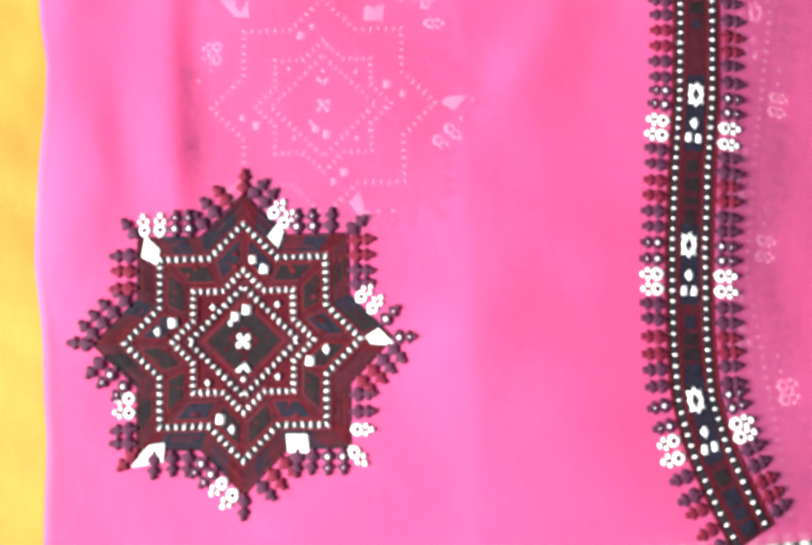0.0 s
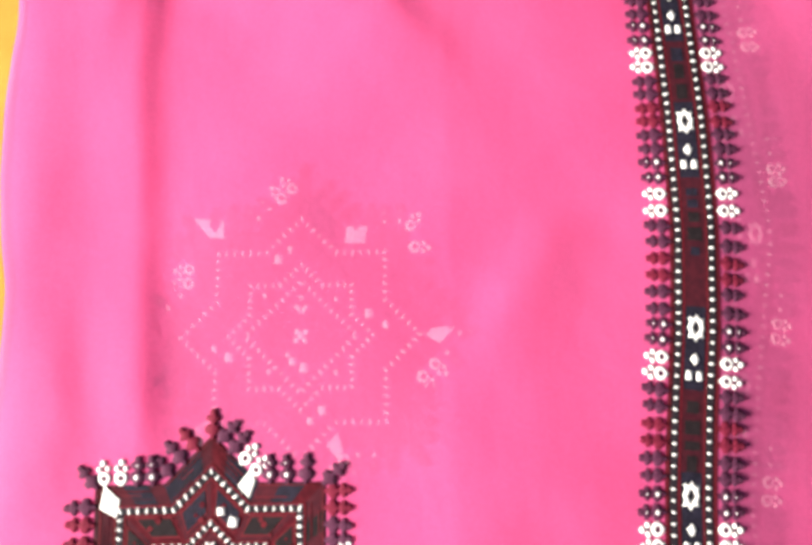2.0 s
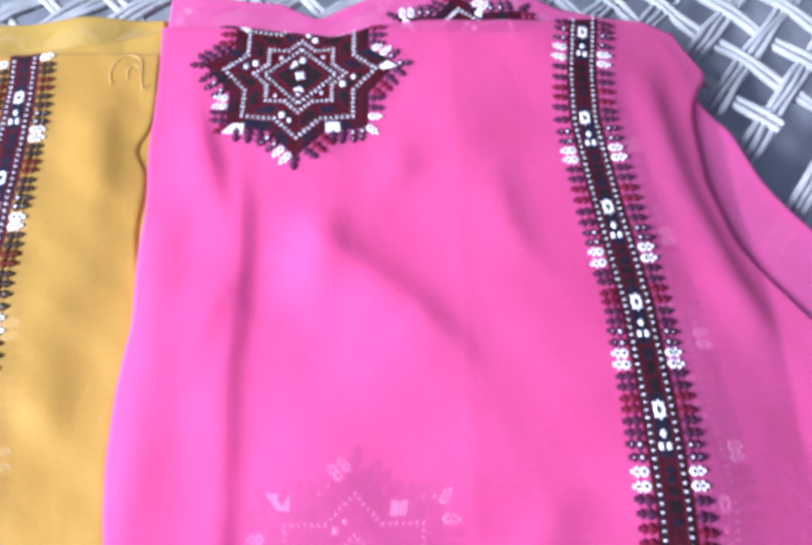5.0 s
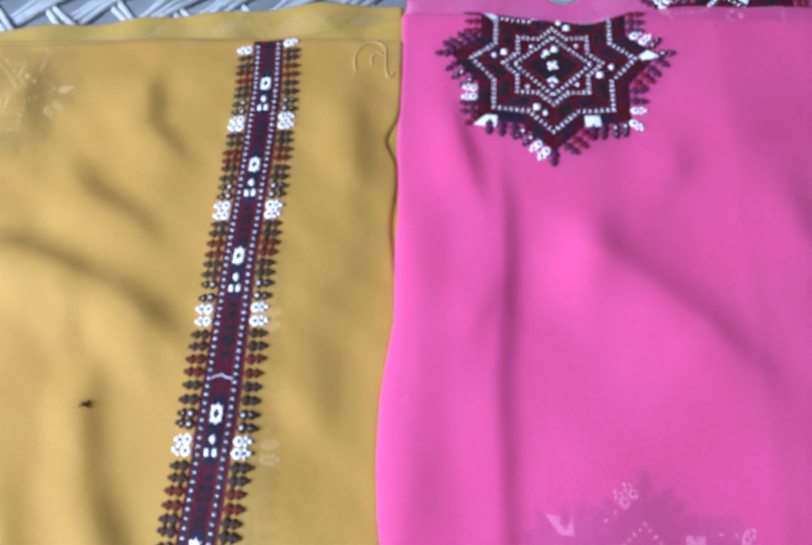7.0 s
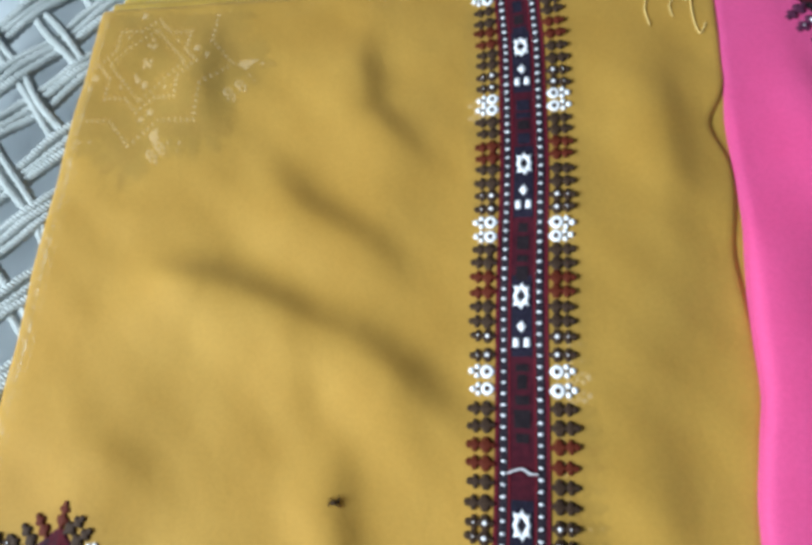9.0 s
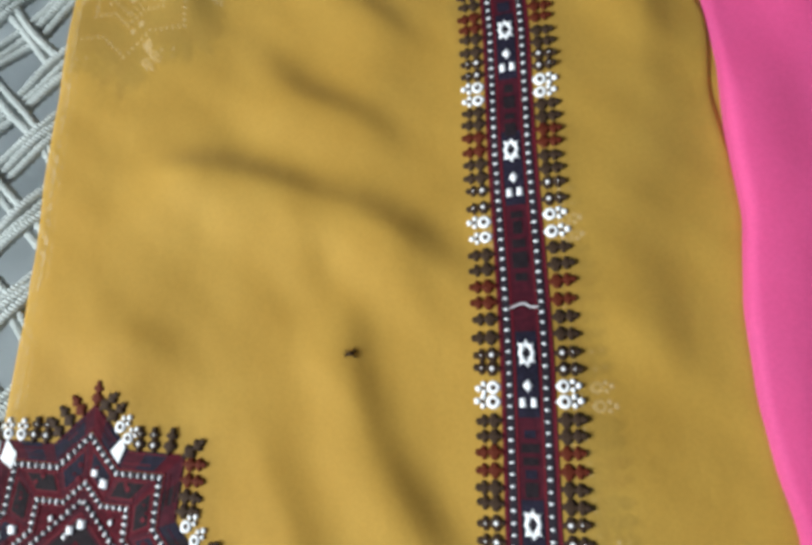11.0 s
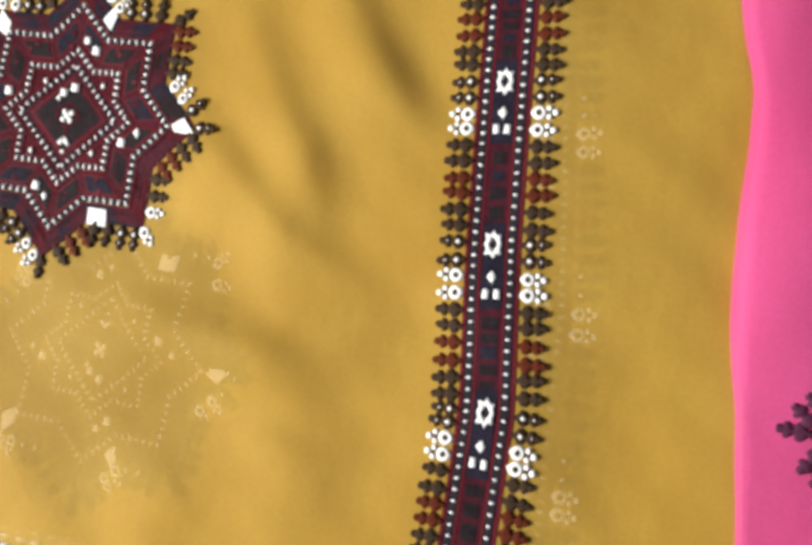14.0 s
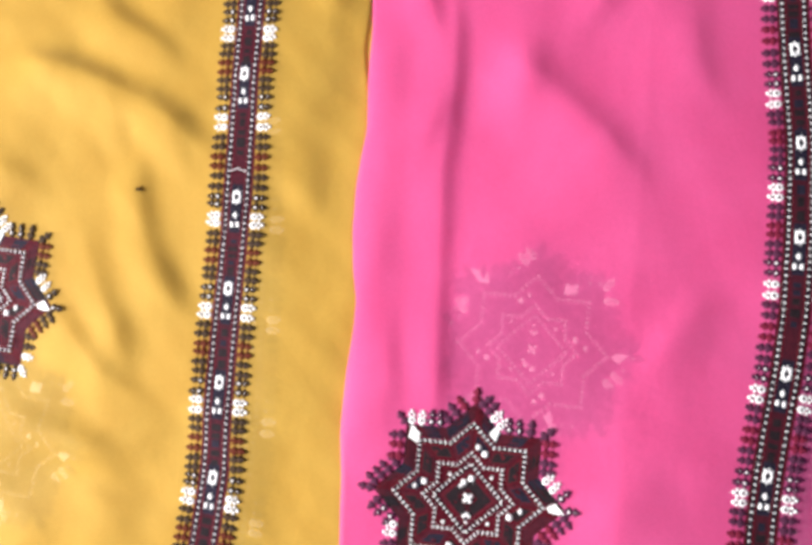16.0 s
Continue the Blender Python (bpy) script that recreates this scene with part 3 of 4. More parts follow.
def strip(needle, centre, flowers, sides, low, high, pitch=0.0095, seed=5):
    """The embroidered band: dark ground, two dotted lines, flowers and rows of sprigs."""
    rnd = random.Random(seed)

    def at(y, w):
        e = 0.004
        t = np.array([float(centre(y + e) - centre(y - e)), 2 * e])
        t /= np.hypot(*t)
        return np.array([float(centre(y)) + w * t[1], y - w * t[0]]), math.atan2(t[1], t[0]) - math.pi / 2

    n = max(2, int((high - low) / 0.03))
    ys = np.linspace(low, high, n + 1)
    for y0, y1 in zip(ys[:-1], ys[1:]):
        needle.patch("ground_panel", [at(y0, -0.0158)[0], at(y0, 0.0158)[0], at(y1, 0.0158)[0], at(y1, -0.0158)[0]], MAROON, 0.0003, 0.0)
    fine = np.linspace(low, high, max(2, int((high - low) / 0.012)))
    for w, width, m, lift in ((-0.0105, 0.0044, BLACK, 0.0005), (0.0105, 0.0044, BLACK, 0.0005), (-0.0147, 0.0016, LINE, 0.0005), (0.0147, 0.0016, LINE, 0.0005),
                              (-0.0074, 0.0013, LINE, 0.0005), (0.0074, 0.0013, LINE, 0.0005)):
        needle.ribbon("line", [at(y, w)[0] for y in fine], width, m, lift, True)
    for y in flowers:
        for lo, hi, m in ((-0.037, 0.013, NAVY),):
            a, b = max(low, y + lo), min(high, y + hi)
            if b - a > 0.004:
                needle.patch("centre_panel", [at(a, -0.0062)[0], at(a, 0.0062)[0], at(b, 0.0062)[0], at(b, -0.0062)[0]], m, 0.0005, 0.0002)
        q, ang = at(y, 0)
        if low + 0.006 < y < high - 0.006:
            needle.lay("flower", *q, ang + rnd.uniform(-0.05, 0.05), 0.0008)
        if low + 0.004 < y - 0.0188 < high - 0.004:
            needle.lay("diamond", *at(y - 0.0188, 0)[0], ang, 0.0008)
        for w in (-0.0032, 0.0032):
            if low + 0.004 < y - 0.0285 < high - 0.004:
                needle.lay("bar", *at(y - 0.0285, w)[0], ang + rnd.uniform(-0.1, 0.1), 0.0008)
        s = -0.040 - 0.004 * rnd.random()
        while s > -0.082:
            size = rnd.uniform(0.0045, 0.0105)
            wide = rnd.uniform(0.0028, 0.0052)
            if low < y + s - size and y + s < high:
                needle.patch("centre_panel", [at(y + s - size, -wide)[0], at(y + s - size, wide)[0], at(y + s, wide)[0], at(y + s, -wide)[0]], rnd.choice((GREEN, GREEN, NAVY)), 0.0005, 0.0002)
            s -= size + rnd.uniform(0.0012, 0.0040)
    for w in (-0.0105, 0.0105):
        y = low + 0.004 + rnd.random() * 0.003
        while y < high - 0.002:
            q, ang = at(y, w)
            needle.lay("dot", *q, ang + rnd.uniform(-0.12, 0.12), 0.0009, rnd.uniform(0.85, 1.08))
            y += 0.0064 * rnd.uniform(0.95, 1.05)
    # side rows: first row of each block of ten at the heights given
    for top, nxt in zip(sides[:-1], sides[1:]):
        rows = 10
        for i in range(rows):
            y = top - (top - nxt) * i / rows
            if not low + 0.003 < y < high - 0.002:
                continue
            key = SIDE[min(i, 9)]
            for sgn in (-1, 1):
                q, ang = at(y + rnd.uniform(-0.0006, 0.0006), sgn * 0.0162)
                needle.lay(key, *q, ang + (math.pi if sgn < 0 else 0) + rnd.uniform(-0.07, 0.07), 0.0010, rnd.uniform(0.95, 1.05))


# ---------- setting ----------
def floor_mat():
    m, nt, n, l, p = mat("concrete")
    geo = n.new("ShaderNodeNewGeometry")
    a = noise_tex(n, l, geo.outputs["Position"], 6, 5, 0.6)
    b = noise_tex(n, l, geo.outputs["Position"], 120, 3, 0.6)
    r = ramp(n, l, a.outputs[0], [(0.3, (0.44, 0.48, 0.51)), (0.75, (0.60, 0.64, 0.66))])
    l.new(r.outputs[0], p.inputs["Base Color"])
    bp = n.new("ShaderNodeBump")
    bp.inputs["Strength"].default_value, bp.inputs["Distance"].default_value = 0.3, 0.002
    l.new(b.outputs[0], bp.inputs["Height"])
    l.new(bp.outputs[0], p.inputs["Normal"])
    p.inputs["Roughness"].default_value = 0.85
    return m


fl = raw("floor", [(-4, -4, -0.16), (4, -4, -0.16), (4, 4, -0.16), (-4, 4, -0.16)], [(0, 1, 2, 3)], [floor_mat()], smooth=False)
tagged(new("floor", fl), label="grey concrete floor under the rope bed", category="floor", kind="structure")



def plaster_mat():
    m, nt, n, l, p = mat("whitewashed_plaster")
    geo = n.new("ShaderNodeNewGeometry")
    a = noise_tex(n, l, geo.outputs["Position"], 3, 5, 0.6)
    b = noise_tex(n, l, geo.outputs["Position"], 60, 4, 0.6)
    r = ramp(n, l, a.outputs[0], [(0.3, (0.55, 0.55, 0.53)), (0.75, (0.70, 0.70, 0.68))])
    l.new(r.outputs[0], p.inputs["Base Color"])
    bp = n.new("ShaderNodeBump")
    bp.inputs["Strength"].default_value, bp.inputs["Distance"].default_value = 0.4, 0.004
    l.new(b.outputs[0], bp.inputs["Height"])
    l.new(bp.outputs[0], p.inputs["Normal"])
    p.inputs["Roughness"].default_value = 0.9
    return m


def wall_with_opening(x0, x1, y0, y1, z0, z1, hole):
    """A wall along y, as thick as x1 - x0, with one rectangular opening through it."""
    bm = bmesh.new()
    ya, yb, za, zb = hole
    def quad(*ps):
        bm.faces.new([bm.verts.new(p) for p in ps])
    out_ring = [(y0, z0), (y1, z0), (y1, z1), (y0, z1)]
    in_ring = [(ya, za), (yb, za), (yb, zb), (ya, zb)]
    for k in range(4):
        (a, b), (c, d) = out_ring[k], out_ring[(k + 1) % 4]
        (e, f), (g, h) = in_ring[k], in_ring[(k + 1) % 4]
        quad((x1, a, b), (x1, c, d), (x1, g, h), (x1, e, f))
        quad((x0, c, d), (x0, a, b), (x0, e, f), (x0, g, h))
        quad((x0, a, b), (x0, c, d), (x1, c, d), (x1, a, b))
        quad((x1, e, f), (x1, g, h), (x0, g, h), (x0, e, f))
    bmesh.ops.remove_doubles(bm, verts=bm.verts, dist=1e-5)
    bmesh.ops.recalc_face_normals(bm, faces=bm.faces)
    me = bpy.data.meshes.new("unseen_wall")
    bm.to_mesh(me)
    bm.free()
    me.materials.append(plaster_mat())
    return me


# wall out of view, added only to surround the side lamp
wall = wall_with_opening(-2.65, -2.45, -4.0, 4.0, -0.16, 2.9, (LAMP_AT[1] - 0.67, LAMP_AT[1] + 0.67, LAMP_AT[2] - 0.67, LAMP_AT[2] + 0.67))
tagged(new("unseen_wall", wall), label="unseen whitewashed wall, added with an opening for the lamp", category="wall", kind="structure")

# ---------- pink fabric ----------
pink_left = curve_of([(-0.14, -0.122), (-0.06, -0.122), (0.003, -0.126), (0.05, -0.131), (0.11, -0.131), (0.15, -0.128), (0.18, -0.1285), (0.21, -0.135), (0.25, -0.140), (0.30, -0.1405), (0.33, -0.138), (0.355, -0.135), (0.41, -0.139), (0.46, -0.140), (0.53, -0.148), (0.56, -0.148), (0.69, -0.155), (0.75, -0.157)])
pink_right = curve_of([(-0.14, 0.50), (0.30, 0.49), (0.389, 0.424), (0.436, 0.391), (0.504, 0.374), (0.577, 0.376), (0.60, 0.381), (0.637, 0.404), (0.68, 0.375), (0.75, 0.37)])
pink_low = curve_of([(-0.2, -0.130), (0.15, -0.134), (0.25, -0.132), (0.33, -0.130), (0.5, -0.128)])
pink_high = curve_of([(-0.17, 0.676), (-0.075, 0.674), (-0.022, 0.668), (0.026, 0.662), (0.071, 0.678), (0.116, 0.684), (0.2, 0.685), (0.249, 0.687), (0.309, 0.698), (0.352, 0.70), (0.376, 0.69), (0.5, 0.68)])
PINK_FOLDS = [
    ([(-0.064, 0.53), (-0.056, 0.47), (-0.052, 0.40), (-0.056, 0.32), (-0.053, 0.26), (-0.049, 0.19), (-0.043, 0.10), (-0.042, 0.04)], 0.0044, 0.013, 0.045),
    ([(-0.118, 0.60), (-0.085, 0.50), (-0.066, 0.43)], 0.004, 0.012, 0.02),
    ([(-0.128, 0.50), (-0.122, 0.38), (-0.120, 0.28), (-0.118, 0.15), (-0.118, 0.0)], 0.006, 0.030, 0.03),
    ([(0.162, 0.10), (0.168, 0.14), (0.180, 0.172), (0.206, 0.200), (0.245, 0.217)], 0.0050, 0.02, 0.03),
    ([(-0.052, 0.42), (-0.072, 0.367), (-0.088, 0.32)], 0.0045, 0.014, 0.022),
    ([(-0.098, 0.20), (-0.096, 0.165), (-0.088, 0.10), (-0.098, 0.04)], 0.0032, 0.014, 0.022),
    ([(0.10, 0.56), (0.085, 0.50), (0.05, 0.45)], 0.0035, 0.016, 0.022),
    ([(0.17, 0.53), (0.18, 0.45), (0.21, 0.38)], 0.0032, 0.018, 0.026),
    ([(0.10, -0.05), (0.14, 0.0), (0.19, 0.04)], 0.0055, 0.025, 0.03),
    ([(-0.02, 0.45), (0.04, 0.41), (0.10, 0.36), (0.15, 0.30)], 0.0045, 0.02, 0.035),
    ([(0.02, 0.50), (0.02, 0.42), (0.0, 0.35)], 0.0040, 0.02, 0.02),
    ([(0.340, 0.66), (0.345, 0.58), (0.355, 0.50), (0.385, 0.40), (0.42, 0.32)], 0.0036, 0.016, 0.022),
]


def pink_height(x, y):
    z = 0.0030 * swell(x, y, 2.0, 1.1) + 0.0010 * swell(x, y, 5.0, 0.5)
    for pts, amp, wr, wl in PINK_FOLDS:
        z = z + 1.25 * ridge(x, y, pts, amp, wr * 1.0, wl * 1.05)
    return z - 0.08 * np.clip(x - 0.14, 0, 0.16) - 0.20 * np.clip(x - 0.30, 0, 0.12)


pink_height = gridded(pink_height, -0.22, 0.60, -0.20, 0.82)


def dims(s, y0, y1, wide):
    s.span, s.wide = (y0, y1), wide
    return s


pink = tagged(new("pink_dress_fabric"), label="folded sheer pink chiffon dress fabric with dark embroidery", category="fabric")
pink_top = dims(Sheet(pink_left, lambda y: pink_right(y) + 0.014, pink_low, pink_high, pink_height, 0.006, 0.016), -0.13, 0.69, 0.6)
child("top_layer", pink_top.mesh("top_layer", PINK_TOP), pink, "sheer bright pink chiffon layer")
low_right = curve_of([(-0.14, 0.53), (0.40, 0.51), (0.479, 0.452), (0.512, 0.434), (0.571, 0.416), (0.60, 0.392), (0.66, 0.372), (0.75, 0.33)])
low_high = curve_of([(-0.17, 0.724), (-0.09, 0.722), (-0.035, 0.718), (0.004, 0.695), (0.041, 0.716), (0.08, 0.735), (0.20, 0.745), (0.26, 0.715), (0.33, 0.705), (0.5, 0.69)])
pink_under = dims(Sheet(lambda y: pink_left(y) + 0.004, lambda y: low_right(y) + 0.016, lambda x: pink_low(x) + 0.004, low_high,
                        lambda x, y: pink_height(x, y) - 0.0062 - 0.004 * np.clip((y - 0.66) / 0.05, 0, 1), 0.004, 0.014), -0.13, 0.72, 0.6)
child("under_layer", pink_under.mesh("under_layer", PINK_LOW), pink, "pink chiffon layer under the top one")
pink_inner = dims(Sheet(lambda y: pink_left(y) + 0.007, lambda y: 0.318 + 0.03 * np.sin(y * 7) * 0.3 + 0 * y, lambda x: pink_low(x) + 0.008, lambda x: pink_high(x) - 0.012,
                        lambda x, y: pink_height(x, y) - 0.0115, 0.003, 0.008), -0.13, 0.66, 0.5)
child("inner_layer", pink_inner.mesh("inner_layer", PINK_IN, 0.005), pink, "inner folds of the pink chiffon")
PINK_KIT = make_kit(DARK, RED, WHITE)
PINK_UNDER_KIT = make_kit(DARK, RED, BRIGHT)

motif = child("star_motif", None, pink, "dark red and navy embroidered eight-pointed star")
nd = Needle(pink_top, PINK_KIT, motif, False)
star(nd, 0.0, 0.0, 0.0, seed=3)
nd.done("fine_threads")
motif = child("star_motif", None, pink, "embroidered star bent over the upper fold")
nd = Needle(pink_top, PINK_KIT, motif, False, keep=lambda x, y: y < float(pink_high(x)) + 0.004)
star(nd, -0.009, 0.609, 0.0, stretch=(1.03, 1.03), seed=8, bend=1.7)
nd.done("fine_threads")
border = child("embroidered_border", None, pink, "dark embroidered band with white flowers and dots")
nd = Needle(pink_top, PINK_KIT, border, False)
pc = curve_of([(-0.14, 0.306), (-0.107, 0.289), (-0.075, 0.276), (-0.042, 0.268), (0.0, 0.268), (0.053, 0.271), (0.10, 0.276), (0.150, 0.283), (0.21, 0.287), (0.281, 0.287), (0.373, 0.284), (0.42, 0.278), (0.465, 0.272), (0.563, 0.263), (0.62, 0.267), (0.671, 0.275), (0.72, 0.283)])
strip(nd, lambda y: pc(y) + 0.0055, [0.671, 0.563, 0.465, 0.373, 0.281, 0.150, 0.053, -0.042], [0.765, 0.670, 0.549, 0.441, 0.346, 0.254, 0.150, 0.053, -0.042, -0.137], -0.124, 0.698)
nd.done("fine_threads")
ghost = child("under_embroidery", None, pink, "embroidery of the lower layer, seen through")
nd = Needle(pink_under, PINK_UNDER_KIT, ghost, True, bold=1.1, keep=lambda x, y: x > -0.030)
star(nd, 0.050, 0.149, 0.0, flip=True, seed=4)
nd.done("under_star")
nd = Needle(pink_under, PINK_UNDER_KIT, ghost, True, bold=1.1, keep=lambda x, y: y > 0.672)
star(nd, 0.160, 0.632, 6.0, seed=5)
nd.done("under_star")
nd = Needle(pink_under, PINK_UNDER_KIT, ghost, True, bold=1.1)
gc = curve_of([(-0.14, 0.318), (0.038, 0.300), (0.112, 0.312), (0.21, 0.331), (0.342, 0.317), (0.444, 0.303), (0.54, 0.285), (0.66, 0.27)])
strip(nd, lambda y: gc(y) + 0.0065, [0.60, 0.50, 0.40, 0.305, 0.21, 0.115, 0.02], [0.655, 0.56, 0.463, 0.364, 0.271, 0.175, 0.08, -0.02, -0.11], -0.12, 0.66)
nd.done("under_border")

# ---------- mustard fabric ----------
yel_left = curve_of([(-0.16, -0.612), (0.05, -0.612), (0.12, -0.613), (0.24, -0.617), (0.40, -0.622), (0.58, -0.620), (0.66, -0.622), (0.72, -0.62)])


def yel_right(y):
    return pink_left(y) + 0.003 - 0.010 * np.exp(-((y - 0.525) / 0.019) ** 2) - 0.007 * np.exp(-((y - 0.445) / 0.035) ** 2) + 0.004 * np.exp(-((y - 0.0) / 0.2) ** 2)


yel_low = curve_of([(-0.65, -0.131), (-0.50, -0.135), (-0.40, -0.137), (-0.12, -0.133)])
yel_high = curve_of([(-0.65, 0.632), (-0.375, 0.644), (-0.25, 0.641), (-0.14, 0.642)])
YEL_FOLDS = [
    ([(-0.56, 0.405), (-0.478, 0.400), (-0.425, 0.386), (-0.375, 0.366), (-0.345, 0.348), (-0.312, 0.318), (-0.298, 0.288)], 0.0058, 0.016, 0.026),
    ([(-0.47, 0.497), (-0.420, 0.456), (-0.370, 0.430), (-0.325, 0.395)], 0.0042, 0.015, 0.022),
    ([(-0.40, 0.63), (-0.395, 0.575), (-0.385, 0.535), (-0.345, 0.495), (-0.318, 0.475)], 0.0040, 0.014, 0.024),
    ([(-0.385, 0.335), (-0.376, 0.270), (-0.362, 0.225), (-0.336, 0.184), (-0.313, 0.148), (-0.296, 0.118)], 0.0036, 0.014, 0.020),
    ([(-0.44, 0.225), (-0.412, 0.180), (-0.384, 0.135), (-0.372, 0.098), (-0.362, 0.06)], 0.0034, 0.014, 0.022),
    ([(-0.432, 0.30), (-0.424, 0.272), (-0.415, 0.24)], 0.0035, 0.010, 0.016),
    ([(-0.55, 0.010), (-0.46, 0.003), (-0.39, -0.006), (-0.34, -0.025)], 0.0035, 0.03, 0.02),
    ([(-0.52, -0.085), (-0.42, -0.082), (-0.35, -0.085), (-0.30, -0.095)], 0.004, 0.028, 0.03),
    ([(-0.58, 0.33), (-0.55, 0.29), (-0.50, 0.27), (-0.46, 0.25)], 0.003, 0.016, 0.02),
    ([(-0.20, 0.60), (-0.185, 0.50), (-0.19, 0.42)], 0.003, 0.016, 0.02),
    ([(-0.205, 0.36), (-0.19, 0.28), (-0.175, 0.22)], 0.0025, 0.016, 0.02),
    ([(-0.53, 0.64), (-0.52, 0.57), (-0.50, 0.50)], 0.003, 0.014, 0.02),
    ([(-0.50, 0.020), (-0.44, 0.016), (-0.38, 0.004), (-0.33, -0.012)], 0.0022, 0.012, 0.014),
    ([(-0.47, 0.165), (-0.43, 0.118), (-0.385, 0.074), (-0.325, 0.045)], 0.0026, 0.012, 0.018),
    ([(-0.355, 0.352), (-0.330, 0.310), (-0.312, 0.285)], 0.0024, 0.010, 0.014),
    ([(-0.60, 0.46), (-0.55, 0.452), (-0.50, 0.430)], 0.0022, 0.014, 0.018),
    ([(-0.43, 0.40), (-0.41, 0.34), (-0.392, 0.29)], 0.0020, 0.012, 0.016),
    ([(-0.45, -0.04), (-0.39, -0.046), (-0.32, -0.062)], 0.0022, 0.012, 0.014),
]


def yel_height(x, y):
    z = 0.0034 * swell(x, y, 7.0, 0.9) + 0.0009 * swell(x, y, 3.0, 0.5) + 0.0011 * swell(x + 0.4 * y, y - 0.3 * x, 9.0, 0.30) - 0.002
    for pts, amp, wr, wl in YEL_FOLDS:
        z = z + 1.95 * ridge(x, y, pts, amp, wr * 1.15, wl * 1.3)
    q = np.clip((x + 0.32) / 0.08, 0, 1)
    return z - 0.045 * np.clip(x + 0.235, 0, 1) + 0.0055 * q * q * (3 - 2 * q)


yel_height = gridded(yel_height, -0.70, -0.08, -0.20, 0.78)
yel = tagged(new("mustard_dress_fabric"), label="folded sheer mustard yellow chiffon dress fabric with dark embroidery", category="fabric")
yel_top = dims(Sheet(yel_left, yel_right, yel_low, yel_high, yel_height, 0.0035, 0.006), -0.13, 0.64, 0.5)
child("top_layer", yel_top.mesh("top_layer", YEL_TOP), yel, "sheer mustard chiffon layer")
yel_under = dims(Sheet(lambda y: yel_left(y) + 0.004, lambda y: pink_left(y) + 0.004, lambda x: yel_low(x) + 0.003,
                       curve_of([(-0.65, 0.645), (-0.358, 0.650), (-0.252, 0.650), (-0.202, 0.662), (-0.158, 0.673), (-0.1, 0.673)]),
                       lambda x, y: yel_height(x, y) - 0.0055 + 0.0035 * np.clip((x + 0.19) / 0.03, 0, 1), 0.003, 0.003), -0.13, 0.66, 0.5)
child("under_layer", yel_under.mesh("under_layer", YEL_LOW), yel, "mustard chiffon layer under the top one")
yel_back = dims(Sheet(lambda y: yel_left(y) + 0.006, lambda y: pink_left(y) + 0.0 * y, lambda x: yel_low(x) + 0.005,
                      curve_of([(-0.65, 0.665), (-0.52, 0.676), (-0.43, 0.684), (-0.34, 0.690), (-0.245, 0.699), (-0.16, 0.697), (-0.1, 0.697)]),
                      lambda x, y: yel_height(x, y) * 0.9 + 0.002 * np.sin(x * 60 + 4 * y) * np.clip((y - 0.62) / 0.03, 0, 1) - 0.0125, 0.004, 0.012), -0.13, 0.69, 0.5)
child("back_layer", yel_back.mesh("back_layer", YEL_LOW), yel, "lowest mustard layer with a curled upper fold")
yel_inner = dims(Sheet(lambda y: yel_left(y) + 0.008, lambda y: -0.222 + 0.006 * np.sin(y * 11), lambda x: yel_low(x) + 0.008, lambda x: yel_high(x) - 0.012,
                       lambda x, y: yel_height(x, y) - 0.0085, 0.002, 0.003), -0.12, 0.62, 0.4)
child("inner_layer", yel_inner.mesh("inner_layer", YEL_IN, 0.005), yel, "inner folds of the mustard chiffon")
YEL_KIT = make_kit(BROWN, RUST, WHITE)
YEL_UNDER_KIT = make_kit(BROWN, RUST, BRIGHT)
motif = child("star_motif", None, yel, "dark red and navy embroidered star beside the edge")
nd = Needle(yel_top, YEL_KIT, motif, False, keep=lambda x, y: x > float(yel_left(y)) - 0.003)
star(nd, -0.550, 0.147, -3.0, stretch=(1.05, 1.04), seed=3)
nd.done("fine_threads")
border = child("embroidered_border", None, yel, "dark red embroidered band with white flowers and dots")
nd = Needle(yel_top, YEL_KIT, border, False)
yc = curve_of([(-0.14, -0.262), (-0.102, -0.260), (-0.011, -0.255), (0.084, -0.260), (0.180, -0.262), (0.275, -0.263), (0.303, -0.264), (0.405, -0.269), (0.494, -0.271), (0.586, -0.277), (0.64, -0.284)])
strip(nd, yc, [0.678, 0.586, 0.494, 0.405, 0.275, 0.180, 0.084, -0.011, -0.102], [0.660, 0.565, 0.472, 0.380, 0.275, 0.180, 0.084, -0.011, -0.102, -0.195], -0.124, 0.640, seed=11)
nd.done("fine_threads")
ghost = child("under_embroidery", None, yel, "embroidery of the lower layer, seen through")
nd = Needle(yel_under, YEL_UNDER_KIT, ghost, True, bold=1.1)
star(nd, -0.502, -0.004, -4.0, flip=True, seed=4)
nd.done("under_star")
nd = Needle(yel_under, YEL_UNDER_KIT, ghost, True, bold=1.1, keep=lambda x, y: x > float(yel_left(y)) + 0.006 and y < 0.63)
star(nd, -0.568, 0.582, 0.0, flip=True, seed=6)
nd.done("under_star")
nd = Needle(yel_under, YEL_UNDER_KIT, ghost, True, bold=1.1)
gy = curve_of([(-0.14, -0.232), (-0.05, -0.231), (0.05, -0.229), (0.15, -0.235), (0.26, -0.244), (0.40, -0.264), (0.5, -0.277), (0.62, -0.288)])
strip(nd, gy, [0.55, 0.45, 0.35, 0.25, 0.15, 0.05, -0.05], [0.66, 0.565, 0.47, 0.375, 0.274, 0.171, 0.069, -0.033, -0.13], -0.12, 0.63)
nd.done("under_border")


